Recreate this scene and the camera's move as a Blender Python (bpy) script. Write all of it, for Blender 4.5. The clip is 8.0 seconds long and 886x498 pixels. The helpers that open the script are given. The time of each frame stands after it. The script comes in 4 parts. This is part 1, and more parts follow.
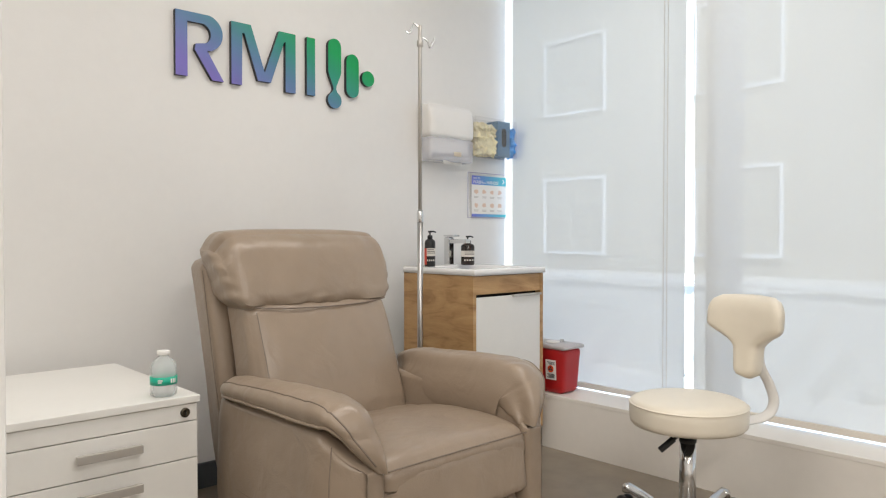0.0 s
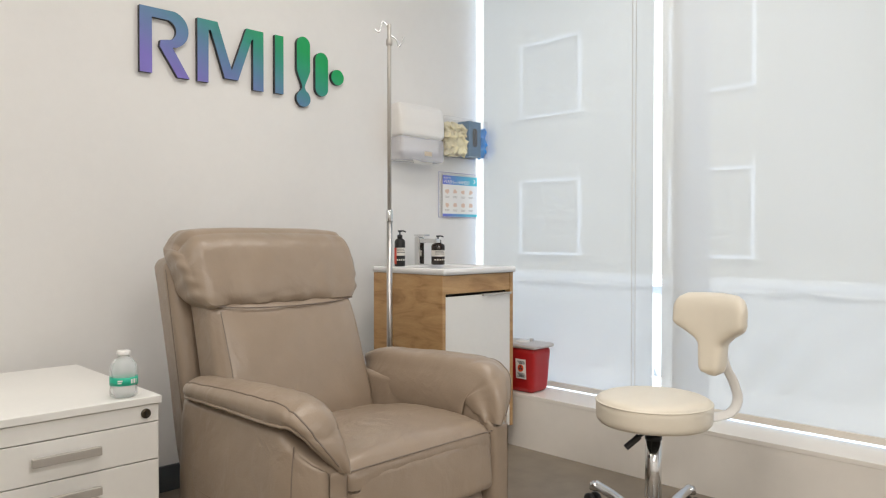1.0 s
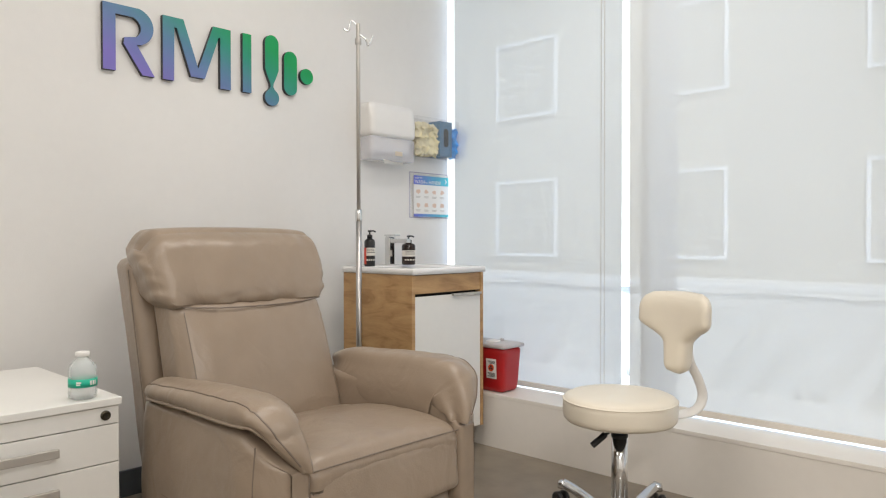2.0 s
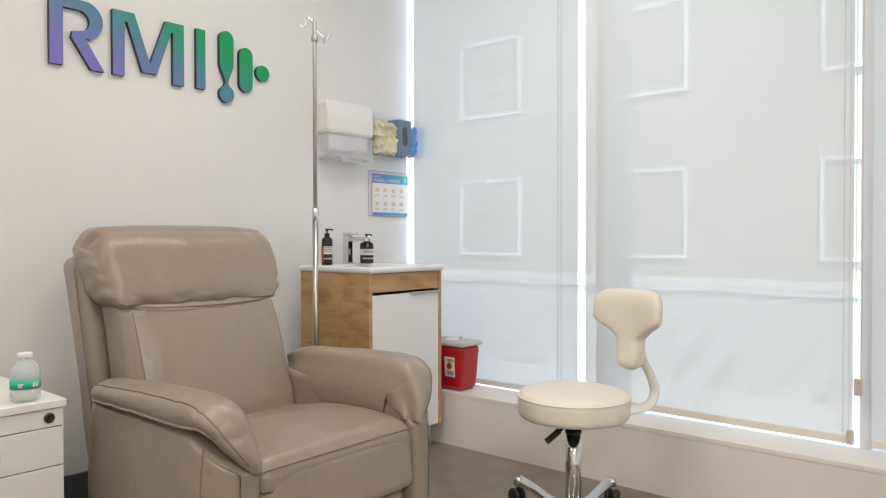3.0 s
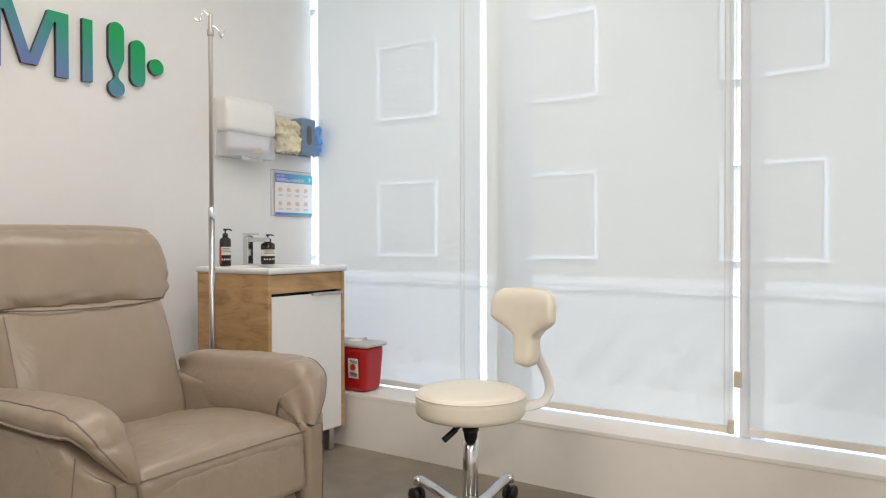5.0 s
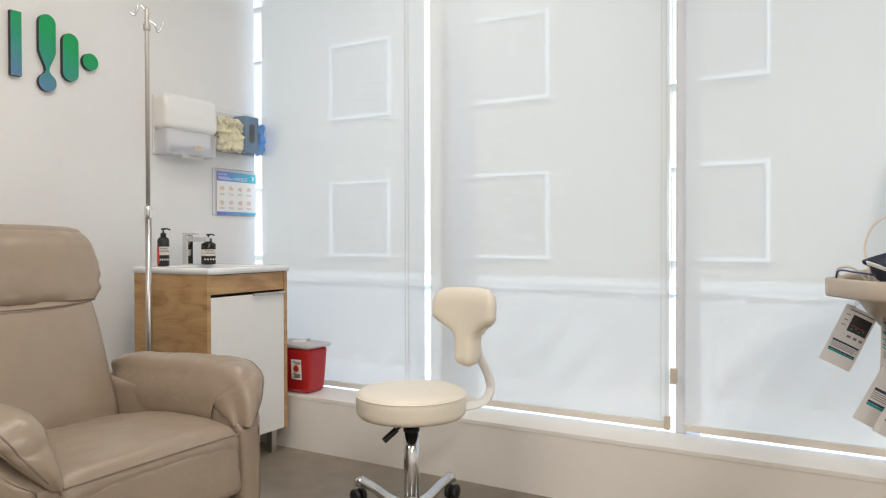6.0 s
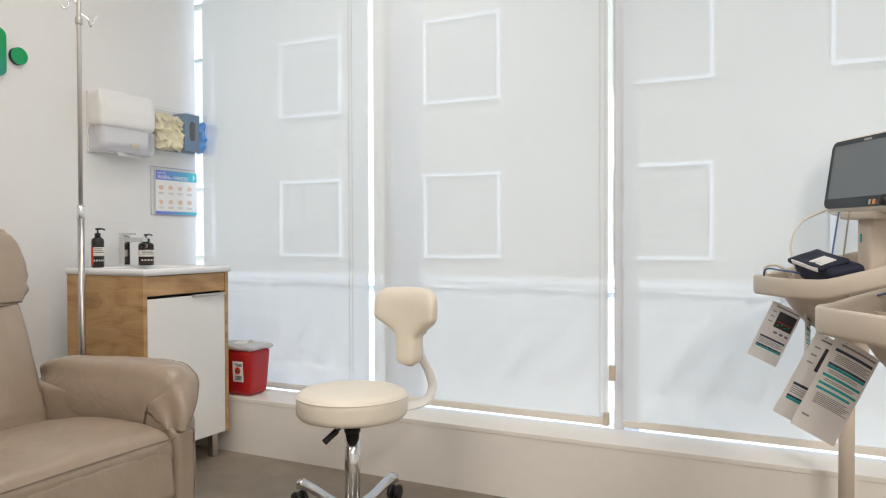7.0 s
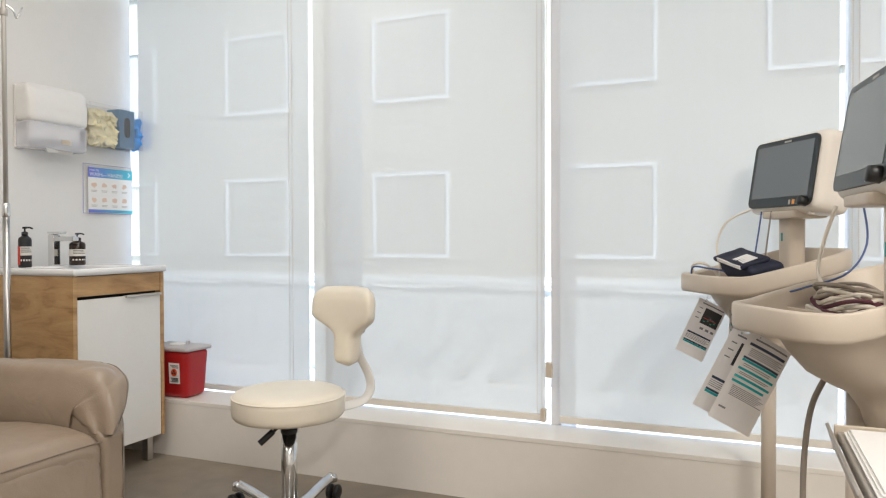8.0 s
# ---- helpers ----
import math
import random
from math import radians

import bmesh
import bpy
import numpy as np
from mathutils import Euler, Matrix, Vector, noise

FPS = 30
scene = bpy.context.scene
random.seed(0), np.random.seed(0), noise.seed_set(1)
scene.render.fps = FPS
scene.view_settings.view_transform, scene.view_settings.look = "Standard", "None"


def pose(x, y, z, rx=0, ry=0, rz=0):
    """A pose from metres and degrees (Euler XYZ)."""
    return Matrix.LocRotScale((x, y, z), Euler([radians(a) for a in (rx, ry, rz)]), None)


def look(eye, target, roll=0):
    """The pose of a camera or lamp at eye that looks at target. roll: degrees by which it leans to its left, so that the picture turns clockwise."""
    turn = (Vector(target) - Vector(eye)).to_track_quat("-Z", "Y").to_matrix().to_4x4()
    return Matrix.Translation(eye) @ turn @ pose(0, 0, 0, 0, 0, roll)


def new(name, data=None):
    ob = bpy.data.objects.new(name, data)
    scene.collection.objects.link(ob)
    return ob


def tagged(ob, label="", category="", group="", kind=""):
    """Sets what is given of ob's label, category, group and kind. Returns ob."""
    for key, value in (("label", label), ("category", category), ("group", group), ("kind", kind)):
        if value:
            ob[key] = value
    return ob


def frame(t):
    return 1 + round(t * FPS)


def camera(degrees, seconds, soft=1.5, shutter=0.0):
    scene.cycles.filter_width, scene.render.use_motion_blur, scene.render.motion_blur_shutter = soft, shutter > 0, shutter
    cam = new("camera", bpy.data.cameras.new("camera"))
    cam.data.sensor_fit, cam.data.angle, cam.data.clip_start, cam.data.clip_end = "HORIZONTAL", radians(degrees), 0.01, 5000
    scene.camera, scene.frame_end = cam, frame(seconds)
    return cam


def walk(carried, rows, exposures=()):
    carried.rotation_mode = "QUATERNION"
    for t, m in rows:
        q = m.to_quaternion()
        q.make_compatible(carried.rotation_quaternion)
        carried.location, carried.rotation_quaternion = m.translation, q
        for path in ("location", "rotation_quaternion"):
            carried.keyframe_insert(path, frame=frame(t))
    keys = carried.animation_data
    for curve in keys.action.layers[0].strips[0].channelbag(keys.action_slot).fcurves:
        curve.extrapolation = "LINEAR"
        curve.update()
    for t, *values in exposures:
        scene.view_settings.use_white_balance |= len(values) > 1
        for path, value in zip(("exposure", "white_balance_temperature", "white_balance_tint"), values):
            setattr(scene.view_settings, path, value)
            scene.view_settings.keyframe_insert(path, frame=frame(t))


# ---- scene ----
cam = camera(63.4, 8.0, soft=1.2)
PATH = [
    (0, (0.155, 0.319, 0.99), (1.523, 1.778, 0.954), -0.0),
    (0.5, (0.167, 0.314, 0.983), (1.559, 1.749, 0.95), 0.0),
    (1, (0.182, 0.301, 0.981), (1.596, 1.715, 0.949), -0.0),
    (2.5, (0.221, 0.267, 0.971), (1.707, 1.605, 0.943), -0.1),
    (3, (0.232, 0.254, 0.97), (1.754, 1.552, 0.94), -0.1),
    (3.5, (0.244, 0.243, 0.967), (1.799, 1.5, 0.939), -0.1),
    (4, (0.256, 0.229, 0.971), (1.846, 1.442, 0.941), -0.1),
    (4.5, (0.265, 0.217, 0.966), (1.889, 1.384, 0.938), -0.1),
    (6, (0.305, 0.165, 0.964), (2.032, 1.174, 0.937), -0.1),
    (6.5, (0.31, 0.15, 0.962), (2.069, 1.102, 0.935), -0.1),
    (7, (0.325, 0.129, 0.964), (2.114, 1.023, 0.936), -0.2),
    (7.5, (0.329, 0.11, 0.964), (2.147, 0.944, 0.936), -0.2),
    (8, (0.336, 0.086, 0.962), (2.182, 0.855, 0.932), -0.2),
]
walk(cam, [(t, look(eye, target, roll)) for t, eye, target, roll in PATH])

# ---- world, sun, lights ----
world = bpy.data.worlds.new("sky")
scene.world = world
world.use_nodes = True
wn = world.node_tree.nodes
sky = wn.new("ShaderNodeTexSky")
sky.sky_type = "NISHITA"
sky.sun_disc = False
sky.sun_elevation = radians(58)
sky.sun_rotation = radians(231)
world.node_tree.links.new(sky.outputs[0], wn["Background"].inputs[0])
wn["Background"].inputs[1].default_value = 0.15
sun = new("sun", bpy.data.lights.new("sun", "SUN"))
sun.data.energy = 3.0
sun.data.angle = radians(0.5)
sun.data.color = (1.0, 0.95, 0.88)
sun.matrix_world = look((-5.0, -4.0, 10.25), (0, 0, 0))
scene.view_settings.exposure = 1.83

WALL_Y, SILL_X, SILL_Z, BLIND_X, GLASS_X = 3.015, 2.80, 0.25, 2.985, 3.24
ROOM_L, ROOM_B, CEIL = -2.6, -3.0, 2.75
# Unseen; second and fourth are added to brighten the window corner and west side.
PANELS = [(0.6, 1.25, 4.8), (1.95, 1.75, 3.8), (0.5, -1.3, 17.0), (-1.1, 2.05, 5.5), (-1.5, -1.5, 12.0)]
for px_, py_, watts in PANELS:
    lamp = new("panel_lamp", bpy.data.lights.new("panel_lamp", "AREA"))
    lamp.data.shape, lamp.data.size, lamp.data.size_y = "RECTANGLE", 1.1, 0.5
    lamp.data.energy, lamp.data.color = watts, (1.0, 0.955, 0.90)
    lamp.matrix_world = look((px_, py_, CEIL - 0.045), (px_, py_ + 0.001, 0))


# ---- materials ----
def mat(name, colour, rough=0.5, metal=0.0, grain=0.0, scale=40.0, bump=0.0, bscale=120.0, tint=None, **extra):
    m = bpy.data.materials.new(name)
    m.use_nodes = True
    nt = m.node_tree
    b = nt.nodes["Principled BSDF"]
    b.inputs["Base Color"].default_value = (*colour, 1)
    b.inputs["Roughness"].default_value = rough
    b.inputs["Metallic"].default_value = metal
    for key, value in extra.items():
        b.inputs[key.replace("_", " ")].default_value = value
    co = nt.nodes.new("ShaderNodeTexCoord")
    if grain:
        fine, broad = nt.nodes.new("ShaderNodeTexNoise"), nt.nodes.new("ShaderNodeTexNoise")
        fine.inputs["Scale"].default_value, fine.inputs["Detail"].default_value = scale, 6
        broad.inputs["Scale"].default_value, broad.inputs["Detail"].default_value = scale * 0.07, 3
        add = nt.nodes.new("ShaderNodeMath")
        add.operation = "MULTIPLY_ADD"
        add.inputs[1].default_value = 0.4
        ramp = nt.nodes.new("ShaderNodeValToRGB")
        low = tint or tuple(c * (1 - grain) for c in colour)
        ramp.color_ramp.elements[0].position, ramp.color_ramp.elements[1].position = 0.45, 0.95
        ramp.color_ramp.elements[0].color = (*low, 1)
        ramp.color_ramp.elements[1].color = (*[min(1, c * (1 + grain * 0.6)) for c in colour], 1)
        for n in (fine, broad):
            nt.links.new(co.outputs["Object"], n.inputs["Vector"])
        nt.links.new(fine.outputs["Fac"], add.inputs[0])
        nt.links.new(broad.outputs["Fac"], add.inputs[2])
        nt.links.new(add.outputs[0], ramp.inputs[0])
        nt.links.new(ramp.outputs[0], b.inputs["Base Color"])
        rr = nt.nodes.new("ShaderNodeMapRange")
        rr.inputs[3].default_value, rr.inputs[4].default_value = max(0.02, rough - 0.08), min(1, rough + 0.1)
        nt.links.new(broad.outputs["Fac"], rr.inputs[0])
        nt.links.new(rr.outputs[0], b.inputs["Roughness"])
    if bump:
        tex = nt.nodes.new("ShaderNodeTexNoise")
        tex.inputs["Scale"].default_value, tex.inputs["Detail"].default_value = bscale, 4
        bp = nt.nodes.new("ShaderNodeBump")
        bp.inputs["Strength"].default_value, bp.inputs["Distance"].default_value = bump, 0.004
        nt.links.new(co.outputs["Object"], tex.inputs["Vector"])
        nt.links.new(tex.outputs["Fac"], bp.inputs["Height"])
        nt.links.new(bp.outputs[0], b.inputs["Normal"])
    return m


M_WALL = mat("wall_paint", (0.79, 0.775, 0.75), 0.6, grain=0.03, scale=30, bump=0.08, bscale=220)
M_CEIL = mat("ceiling_paint", (0.8, 0.79, 0.77), 0.8, grain=0.03)
M_SILL = mat("sill_paint", (0.81, 0.765, 0.705), 0.38, grain=0.04, scale=25, bump=0.04)
M_FLOOR = mat("polished_concrete", (0.25, 0.207, 0.158), 0.32, grain=0.45, scale=9, bump=0.05, bscale=40)
M_SKIRT = mat("grey_skirting", (0.09, 0.10, 0.11), 0.5, grain=0.1)
M_FRAME = mat("window_aluminium", (0.80, 0.79, 0.80), 0.4, 0.0, grain=0.05)
M_LEATHER = mat("taupe_leather", (0.308, 0.238, 0.177), 0.31, grain=0.14, scale=14, bump=0.14, bscale=240)
M_SEAM = mat("leather_seam", (0.20, 0.155, 0.12), 0.6, grain=0.1)
# Black base frame, and shade painted into gaps, the keyway and the glove slot.
M_DARK = mat("black_and_gap_shade", (0.015, 0.014, 0.013), 0.8)
M_CREAM = mat("cream_vinyl", (0.80, 0.73, 0.61), 0.38, grain=0.05, scale=20, bump=0.08, bscale=300)
M_CHROME = mat("chrome", (0.72, 0.72, 0.72), 0.12, 1.0, grain=0.05, scale=60)
M_STEEL = mat("brushed_steel", (0.52, 0.50, 0.48), 0.32, 1.0, grain=0.1, scale=60)
M_BLACK = mat("black_plastic", (0.012, 0.012, 0.013), 0.4, grain=0.2)
M_WHITEPL = mat("white_plastic", (0.82, 0.80, 0.77), 0.35, grain=0.02)
M_LAMINATE = mat("white_laminate", (0.80, 0.785, 0.745), 0.42, grain=0.03, scale=60)
M_CERAMIC = mat("white_ceramic", (0.84, 0.83, 0.82), 0.12)
M_BEIGEPL = mat("beige_medical_plastic", (0.575, 0.495, 0.405), 0.42, grain=0.03, scale=30, bump=0.03)
M_OFFWHITE = mat("offwhite_casing", (0.80, 0.74, 0.66), 0.4, grain=0.02)
M_RED = mat("red_plastic", (0.42, 0.012, 0.014), 0.3, grain=0.06)
M_GREYBAR = mat("grey_handle", (0.50, 0.47, 0.43), 0.4, 0.5, grain=0.05)
M_PAPER = mat("paper", (0.84, 0.82, 0.79), 0.6)
M_INK = mat("ink", (0.03, 0.03, 0.035), 0.6)
M_TEAL = mat("teal_print", (0.0, 0.30, 0.31), 0.5)


def crease(m, scale, strength):
    """Broad soft creases over the fine grain."""
    nt = m.node_tree
    fine = nt.nodes["Bump"]
    tex, bp, co = nt.nodes.new("ShaderNodeTexNoise"), nt.nodes.new("ShaderNodeBump"), nt.nodes.new("ShaderNodeTexCoord")
    tex.inputs["Scale"].default_value, tex.inputs["Detail"].default_value, tex.inputs["Distortion"].default_value = scale, 2, 1.8
    bp.inputs["Strength"].default_value, bp.inputs["Distance"].default_value = strength, 0.012
    nt.links.new(co.outputs["Object"], tex.inputs["Vector"])
    nt.links.new(tex.outputs["Fac"], bp.inputs["Height"])
    nt.links.new(fine.outputs[0], bp.inputs["Normal"])
    nt.links.new(bp.outputs[0], nt.nodes["Principled BSDF"].inputs["Normal"])


crease(M_LEATHER, 7, 0.34)


def wood():
    m = bpy.data.materials.new("oak_veneer")
    m.use_nodes = True
    nt = m.node_tree
    b = nt.nodes["Principled BSDF"]
    b.inputs["Roughness"].default_value = 0.5
    co, mp = nt.nodes.new("ShaderNodeTexCoord"), nt.nodes.new("ShaderNodeMapping")
    mp.inputs["Scale"].default_value = (1.6, 1.6, 8.0)
    warp = nt.nodes.new("ShaderNodeTexNoise")
    warp.inputs["Scale"].default_value, warp.inputs["Detail"].default_value, warp.inputs["Distortion"].default_value = 2.2, 8, 1.6
    fine = nt.nodes.new("ShaderNodeTexNoise")
    fine.inputs["Scale"].default_value, fine.inputs["Detail"].default_value = 22, 5
    ramp = nt.nodes.new("ShaderNodeValToRGB")
    ramp.color_ramp.elements[0].position, ramp.color_ramp.elements[1].position = 0.30, 0.72
    ramp.color_ramp.elements[0].color, ramp.color_ramp.elements[1].color = (0.37, 0.20, 0.078, 1), (0.60, 0.375, 0.175, 1)
    mid = ramp.color_ramp.elements.new(0.48)
    mid.color = (0.53, 0.315, 0.135, 1)
    mix = nt.nodes.new("ShaderNodeMix")
    mix.data_type, mix.blend_type = "RGBA", "MULTIPLY"
    mix.inputs[0].default_value = 0.22
    nt.links.new(co.outputs["Object"], mp.inputs[0])
    nt.links.new(mp.outputs[0], warp.inputs["Vector"])
    nt.links.new(mp.outputs[0], fine.inputs["Vector"])
    nt.links.new(warp.outputs["Fac"], ramp.inputs[0])
    nt.links.new(ramp.outputs[0], mix.inputs[6])
    nt.links.new(fine.outputs["Fac"], mix.inputs[7])
    nt.links.new(mix.outputs[2], b.inputs["Base Color"])
    return m


def blind_cloth():
    m = bpy.data.materials.new("blind_fabric")
    m.use_nodes = True
    nt = m.node_tree
    nt.nodes.remove(nt.nodes["Principled BSDF"])
    out = nt.nodes["Material Output"]
    dif, tra, clear = nt.nodes.new("ShaderNodeBsdfDiffuse"), nt.nodes.new("ShaderNodeBsdfTranslucent"), nt.nodes.new("ShaderNodeBsdfTransparent")
    dif.inputs[0].default_value, tra.inputs[0].default_value = (0.745, 0.76, 0.75, 1), (0.78, 0.83, 0.855, 1)
    co = nt.nodes.new("ShaderNodeTexCoord")
    weave = nt.nodes.new("ShaderNodeTexNoise")
    weave.inputs["Scale"].default_value, weave.inputs["Detail"].default_value = 3, 4
    mr = nt.nodes.new("ShaderNodeMapRange")
    mr.inputs[3].default_value, mr.inputs[4].default_value = 0.110, 0.125
    nt.links.new(co.outputs["Object"], weave.inputs["Vector"])
    nt.links.new(weave.outputs["Fac"], mr.inputs[0])
    a, b = nt.nodes.new("ShaderNodeMixShader"), nt.nodes.new("ShaderNodeMixShader")
    a.inputs[0].default_value = 0.17
    nt.links.new(dif.outputs[0], a.inputs[1])
    nt.links.new(tra.outputs[0], a.inputs[2])
    nt.links.new(mr.outputs[0], b.inputs[0])
    nt.links.new(a.outputs[0], b.inputs[1])
    nt.links.new(clear.outputs[0], b.inputs[2])
    nt.links.new(b.outputs[0], out.inputs[0])
    return m


def clear_film(name, colour, amount, rough=0.15, through_colour=(1, 1, 1)):
    """Thin see-through plastic: part clear, part glossy."""
    m = mat(name, colour, rough)
    nt = m.node_tree
    clear, mix = nt.nodes.new("ShaderNodeBsdfTransparent"), nt.nodes.new("ShaderNodeMixShader")
    mix.inputs[0].default_value = amount
    clear.inputs[0].default_value = (*through_colour, 1)
    nt.links.new(clear.outputs[0], mix.inputs[1])
    nt.links.new(nt.nodes["Principled BSDF"].outputs[0], mix.inputs[2])
    nt.links.new(mix.outputs[0], nt.nodes["Material Output"].inputs[0])
    return m


M_OAK, M_BLIND = wood(), blind_cloth()
M_GLASS = clear_film("window_glass", (0.8, 0.9, 0.95), 0.05, 0.02, (0.92, 0.97, 1.0))


# ---- mesh helpers ----
def part(name, bm, material, parent=None, label="", smooth=False):
    me = bpy.data.meshes.new(name)
    bm.normal_update()
    bm.to_mesh(me)
    bm.free()
    me.materials.append(material)
    if smooth:
        for p in me.polygons:
            p.use_smooth = True
    ob = new(name, me)
    if parent:
        ob.parent = parent
    return tagged(ob, label=label)


def thing(name, m, label, category, group="", kind=""):
    ob = new(name)
    ob.empty_display_size = 0.1
    ob.matrix_world = m
    return tagged(ob, label, category, group, kind)


def box(x0, x1, y0, y1, z0, z1, bev=0.0, seg=2, bm=None):
    b = bmesh.new()
    bmesh.ops.create_cube(b, size=1)
    for v in b.verts:
        v.co = Vector(((x0 + x1) / 2 + v.co.x * (x1 - x0), (y0 + y1) / 2 + v.co.y * (y1 - y0), (z0 + z1) / 2 + v.co.z * (z1 - z0)))
    if bev:
        bmesh.ops.bevel(b, geom=b.edges[:], offset=bev, segments=seg, affect="EDGES", profile=0.5)
    return merge(bm, b)


def merge(bm, b):
    if bm is None:
        return b
    me = bpy.data.meshes.new("tmp")
    b.to_mesh(me)
    b.free()
    bm.from_mesh(me)
    bpy.data.meshes.remove(me)
    return bm


def soft_box(c, size, r, n=14, shape=None):
    """A rounded box with a fine grid, put through shape(p in -1..1, co) -> co."""
    b = bmesh.new()
    bmesh.ops.create_cube(b, size=2)
    bmesh.ops.subdivide_edges(b, edges=b.edges[:], cuts=n - 1, use_grid_fill=True)
    h = Vector(size) / 2
    for v in b.verts:
        p = v.co.copy()
        q = Vector([math.sin(a * math.pi / 2) * 0.35 + a * 0.65 for a in p])
        w = Vector([q[i] * h[i] for i in range(3)])
        inner = Vector([max(-(h[i] - r), min(h[i] - r, w[i])) for i in range(3)])
        d = w - inner
        if d.length > 1e-6:
            w = inner + d.normalized() * r
        if shape:
            w = shape(p, w)
        v.co = Vector(c) + w
    return b


def lathe(profile, n=32, c=(0, 0, 0), bm=None):
    """Turned about z; profile is (radius, z) from bottom to top."""
    b = bmesh.new()
    rings = []
    for r, z in profile:
        rings.append([b.verts.new((c[0] + r * math.cos(2 * math.pi * k / n), c[1] + r * math.sin(2 * math.pi * k / n), c[2] + z)) for k in range(n)])
    for lo, hi in zip(rings, rings[1:]):
        for k in range(n):
            b.faces.new((lo[k], lo[(k + 1) % n], hi[(k + 1) % n], hi[k]))
    b.faces.new(rings[0][::-1])
    b.faces.new(rings[-1])
    return merge(bm, b)


def tube(points, r, n=10, bm=None, smooth=True, flat=1.0):
    """A round bar along points, with a gentle spline through them."""
    pts = [Vector(p) for p in points]
    if smooth and len(pts) > 2:
        fine = []
        for i in range(len(pts) - 1):
            a, b_, c_, d = pts[max(i - 1, 0)], pts[i], pts[i + 1], pts[min(i + 2, len(pts) - 1)]
            for k in range(6):
                t = k / 6
                fine.append(0.5 * (2 * b_ + (c_ - a) * t + (2 * a - 5 * b_ + 4 * c_ - d) * t * t + (3 * b_ - a - 3 * c_ + d) * t ** 3))
        pts = fine + [pts[-1]]
    b = bmesh.new()
    rings, side = [], None
    for i, p in enumerate(pts):
        d = (pts[min(i + 1, len(pts) - 1)] - pts[max(i - 1, 0)]).normalized()
        if side is None:
            side = d.orthogonal().normalized()
        side = (side - d * side.dot(d)).normalized()
        up = d.cross(side)
        rings.append([b.verts.new(p + r * (math.cos(2 * math.pi * k / n) * side + flat * math.sin(2 * math.pi * k / n) * up)) for k in range(n)])
    for lo, hi in zip(rings, rings[1:]):
        for k in range(n):
            b.faces.new((lo[k], lo[(k + 1) % n], hi[(k + 1) % n], hi[k]))
    b.faces.new(rings[0][::-1])
    b.faces.new(rings[-1])
    return merge(bm, b)


def slab(outline, depth, bm=None, bev=0.0):
    """A plate in x and z, of that depth along -y from y = 0."""
    b = bmesh.new()
    front = b.faces.new([b.verts.new((x, -depth, z)) for x, z in outline])
    got = bmesh.ops.extrude_face_region(b, geom=[front])
    for v in got["geom"]:
        if isinstance(v, bmesh.types.BMVert):
            v.co.y = 0
    bmesh.ops.recalc_face_normals(b, faces=b.faces[:])
    return merge(bm, b)


def move(bm, m):
    bmesh.ops.transform(bm, matrix=m, verts=bm.verts[:])
    return bm


def structure(name, bm, material, label, category):
    return tagged(part(name, bm, material), label, category, kind="structure")


# ---- the room ----
structure("floor", box(ROOM_L, GLASS_X + 0.1, ROOM_B, WALL_Y, -0.12, 0), M_FLOOR, "polished brown-grey concrete floor", "floor")
structure("ceiling", box(ROOM_L - 0.15, GLASS_X + 0.14, ROOM_B - 0.15, WALL_Y + 1.2, CEIL, CEIL + 0.15), M_CEIL, "plain white painted ceiling", "ceiling")
structure("wall_north", box(ROOM_L - 0.15, 3.155, WALL_Y, WALL_Y + 0.15, -0.12, CEIL), M_WALL, "warm white painted wall behind the recliner", "wall")
structure("wall_west", box(ROOM_L - 0.15, ROOM_L, ROOM_B, WALL_Y, -0.12, CEIL), M_WALL, "plain warm white painted wall", "wall")
structure("wall_south", box(ROOM_L - 0.15, GLASS_X + 0.2, ROOM_B - 0.15, ROOM_B, -0.12, CEIL), M_WALL, "plain warm white painted wall", "wall")
structure("baseboard", box(ROOM_L, SILL_X, WALL_Y - 0.014, WALL_Y - 0.001, 0.0, 0.10, 0.003), M_SKIRT, "dark grey skirting board along the wall", "baseboard")
sill = structure("window_sill", box(SILL_X + 0.007, BLIND_X + 0.020, ROOM_B, WALL_Y - 0.002, 0, SILL_Z - 0.018), M_SILL, "low white painted window ledge with a sharp front edge", "sill")
part("ledge_board", box(SILL_X + 0.005, BLIND_X + 0.028, ROOM_B, WALL_Y - 0.002, SILL_Z - 0.018, SILL_Z, 0.002), M_SILL, sill)
structure("partition_end", box(ROOM_L, 0.2885, 0.96, 1.12, 0, CEIL, 0.004), M_WALL, "white painted end of a partition wall", "wall")
structure("window_head", box(GLASS_X - 0.3, GLASS_X + 0.12, ROOM_B, WALL_Y, 2.62, CEIL), M_WALL, "white boxed-in head above the windows", "wall")

MULL = [1.740, 0.737, -0.275, -1.35, -2.42]
win = thing("window_1", pose(GLASS_X, 0, 0), "wide floor-to-ceiling window with slim aluminium mullions", "window", kind="structure")
for k, y in enumerate(MULL):
    part("mullion", box(-0.225 if k < 2 else -0.045, 0.045, y - 0.020, y + 0.020, 0.0, 2.62, 0.004), M_FRAME, win)
part("bottom_rail", box(-0.03, 0.04, ROOM_B, WALL_Y + 0.6, 0.0, 0.04, 0.003), M_FRAME, win)
edges = [WALL_Y + 0.6] + MULL + [ROOM_B]
for y1, y0 in zip(edges, edges[1:]):
    pane = part("pane", box(-0.004, 0.004, y0 + 0.03, y1 - 0.03, 0.04, 2.62), M_GLASS, win)
    pane.visible_shadow = False

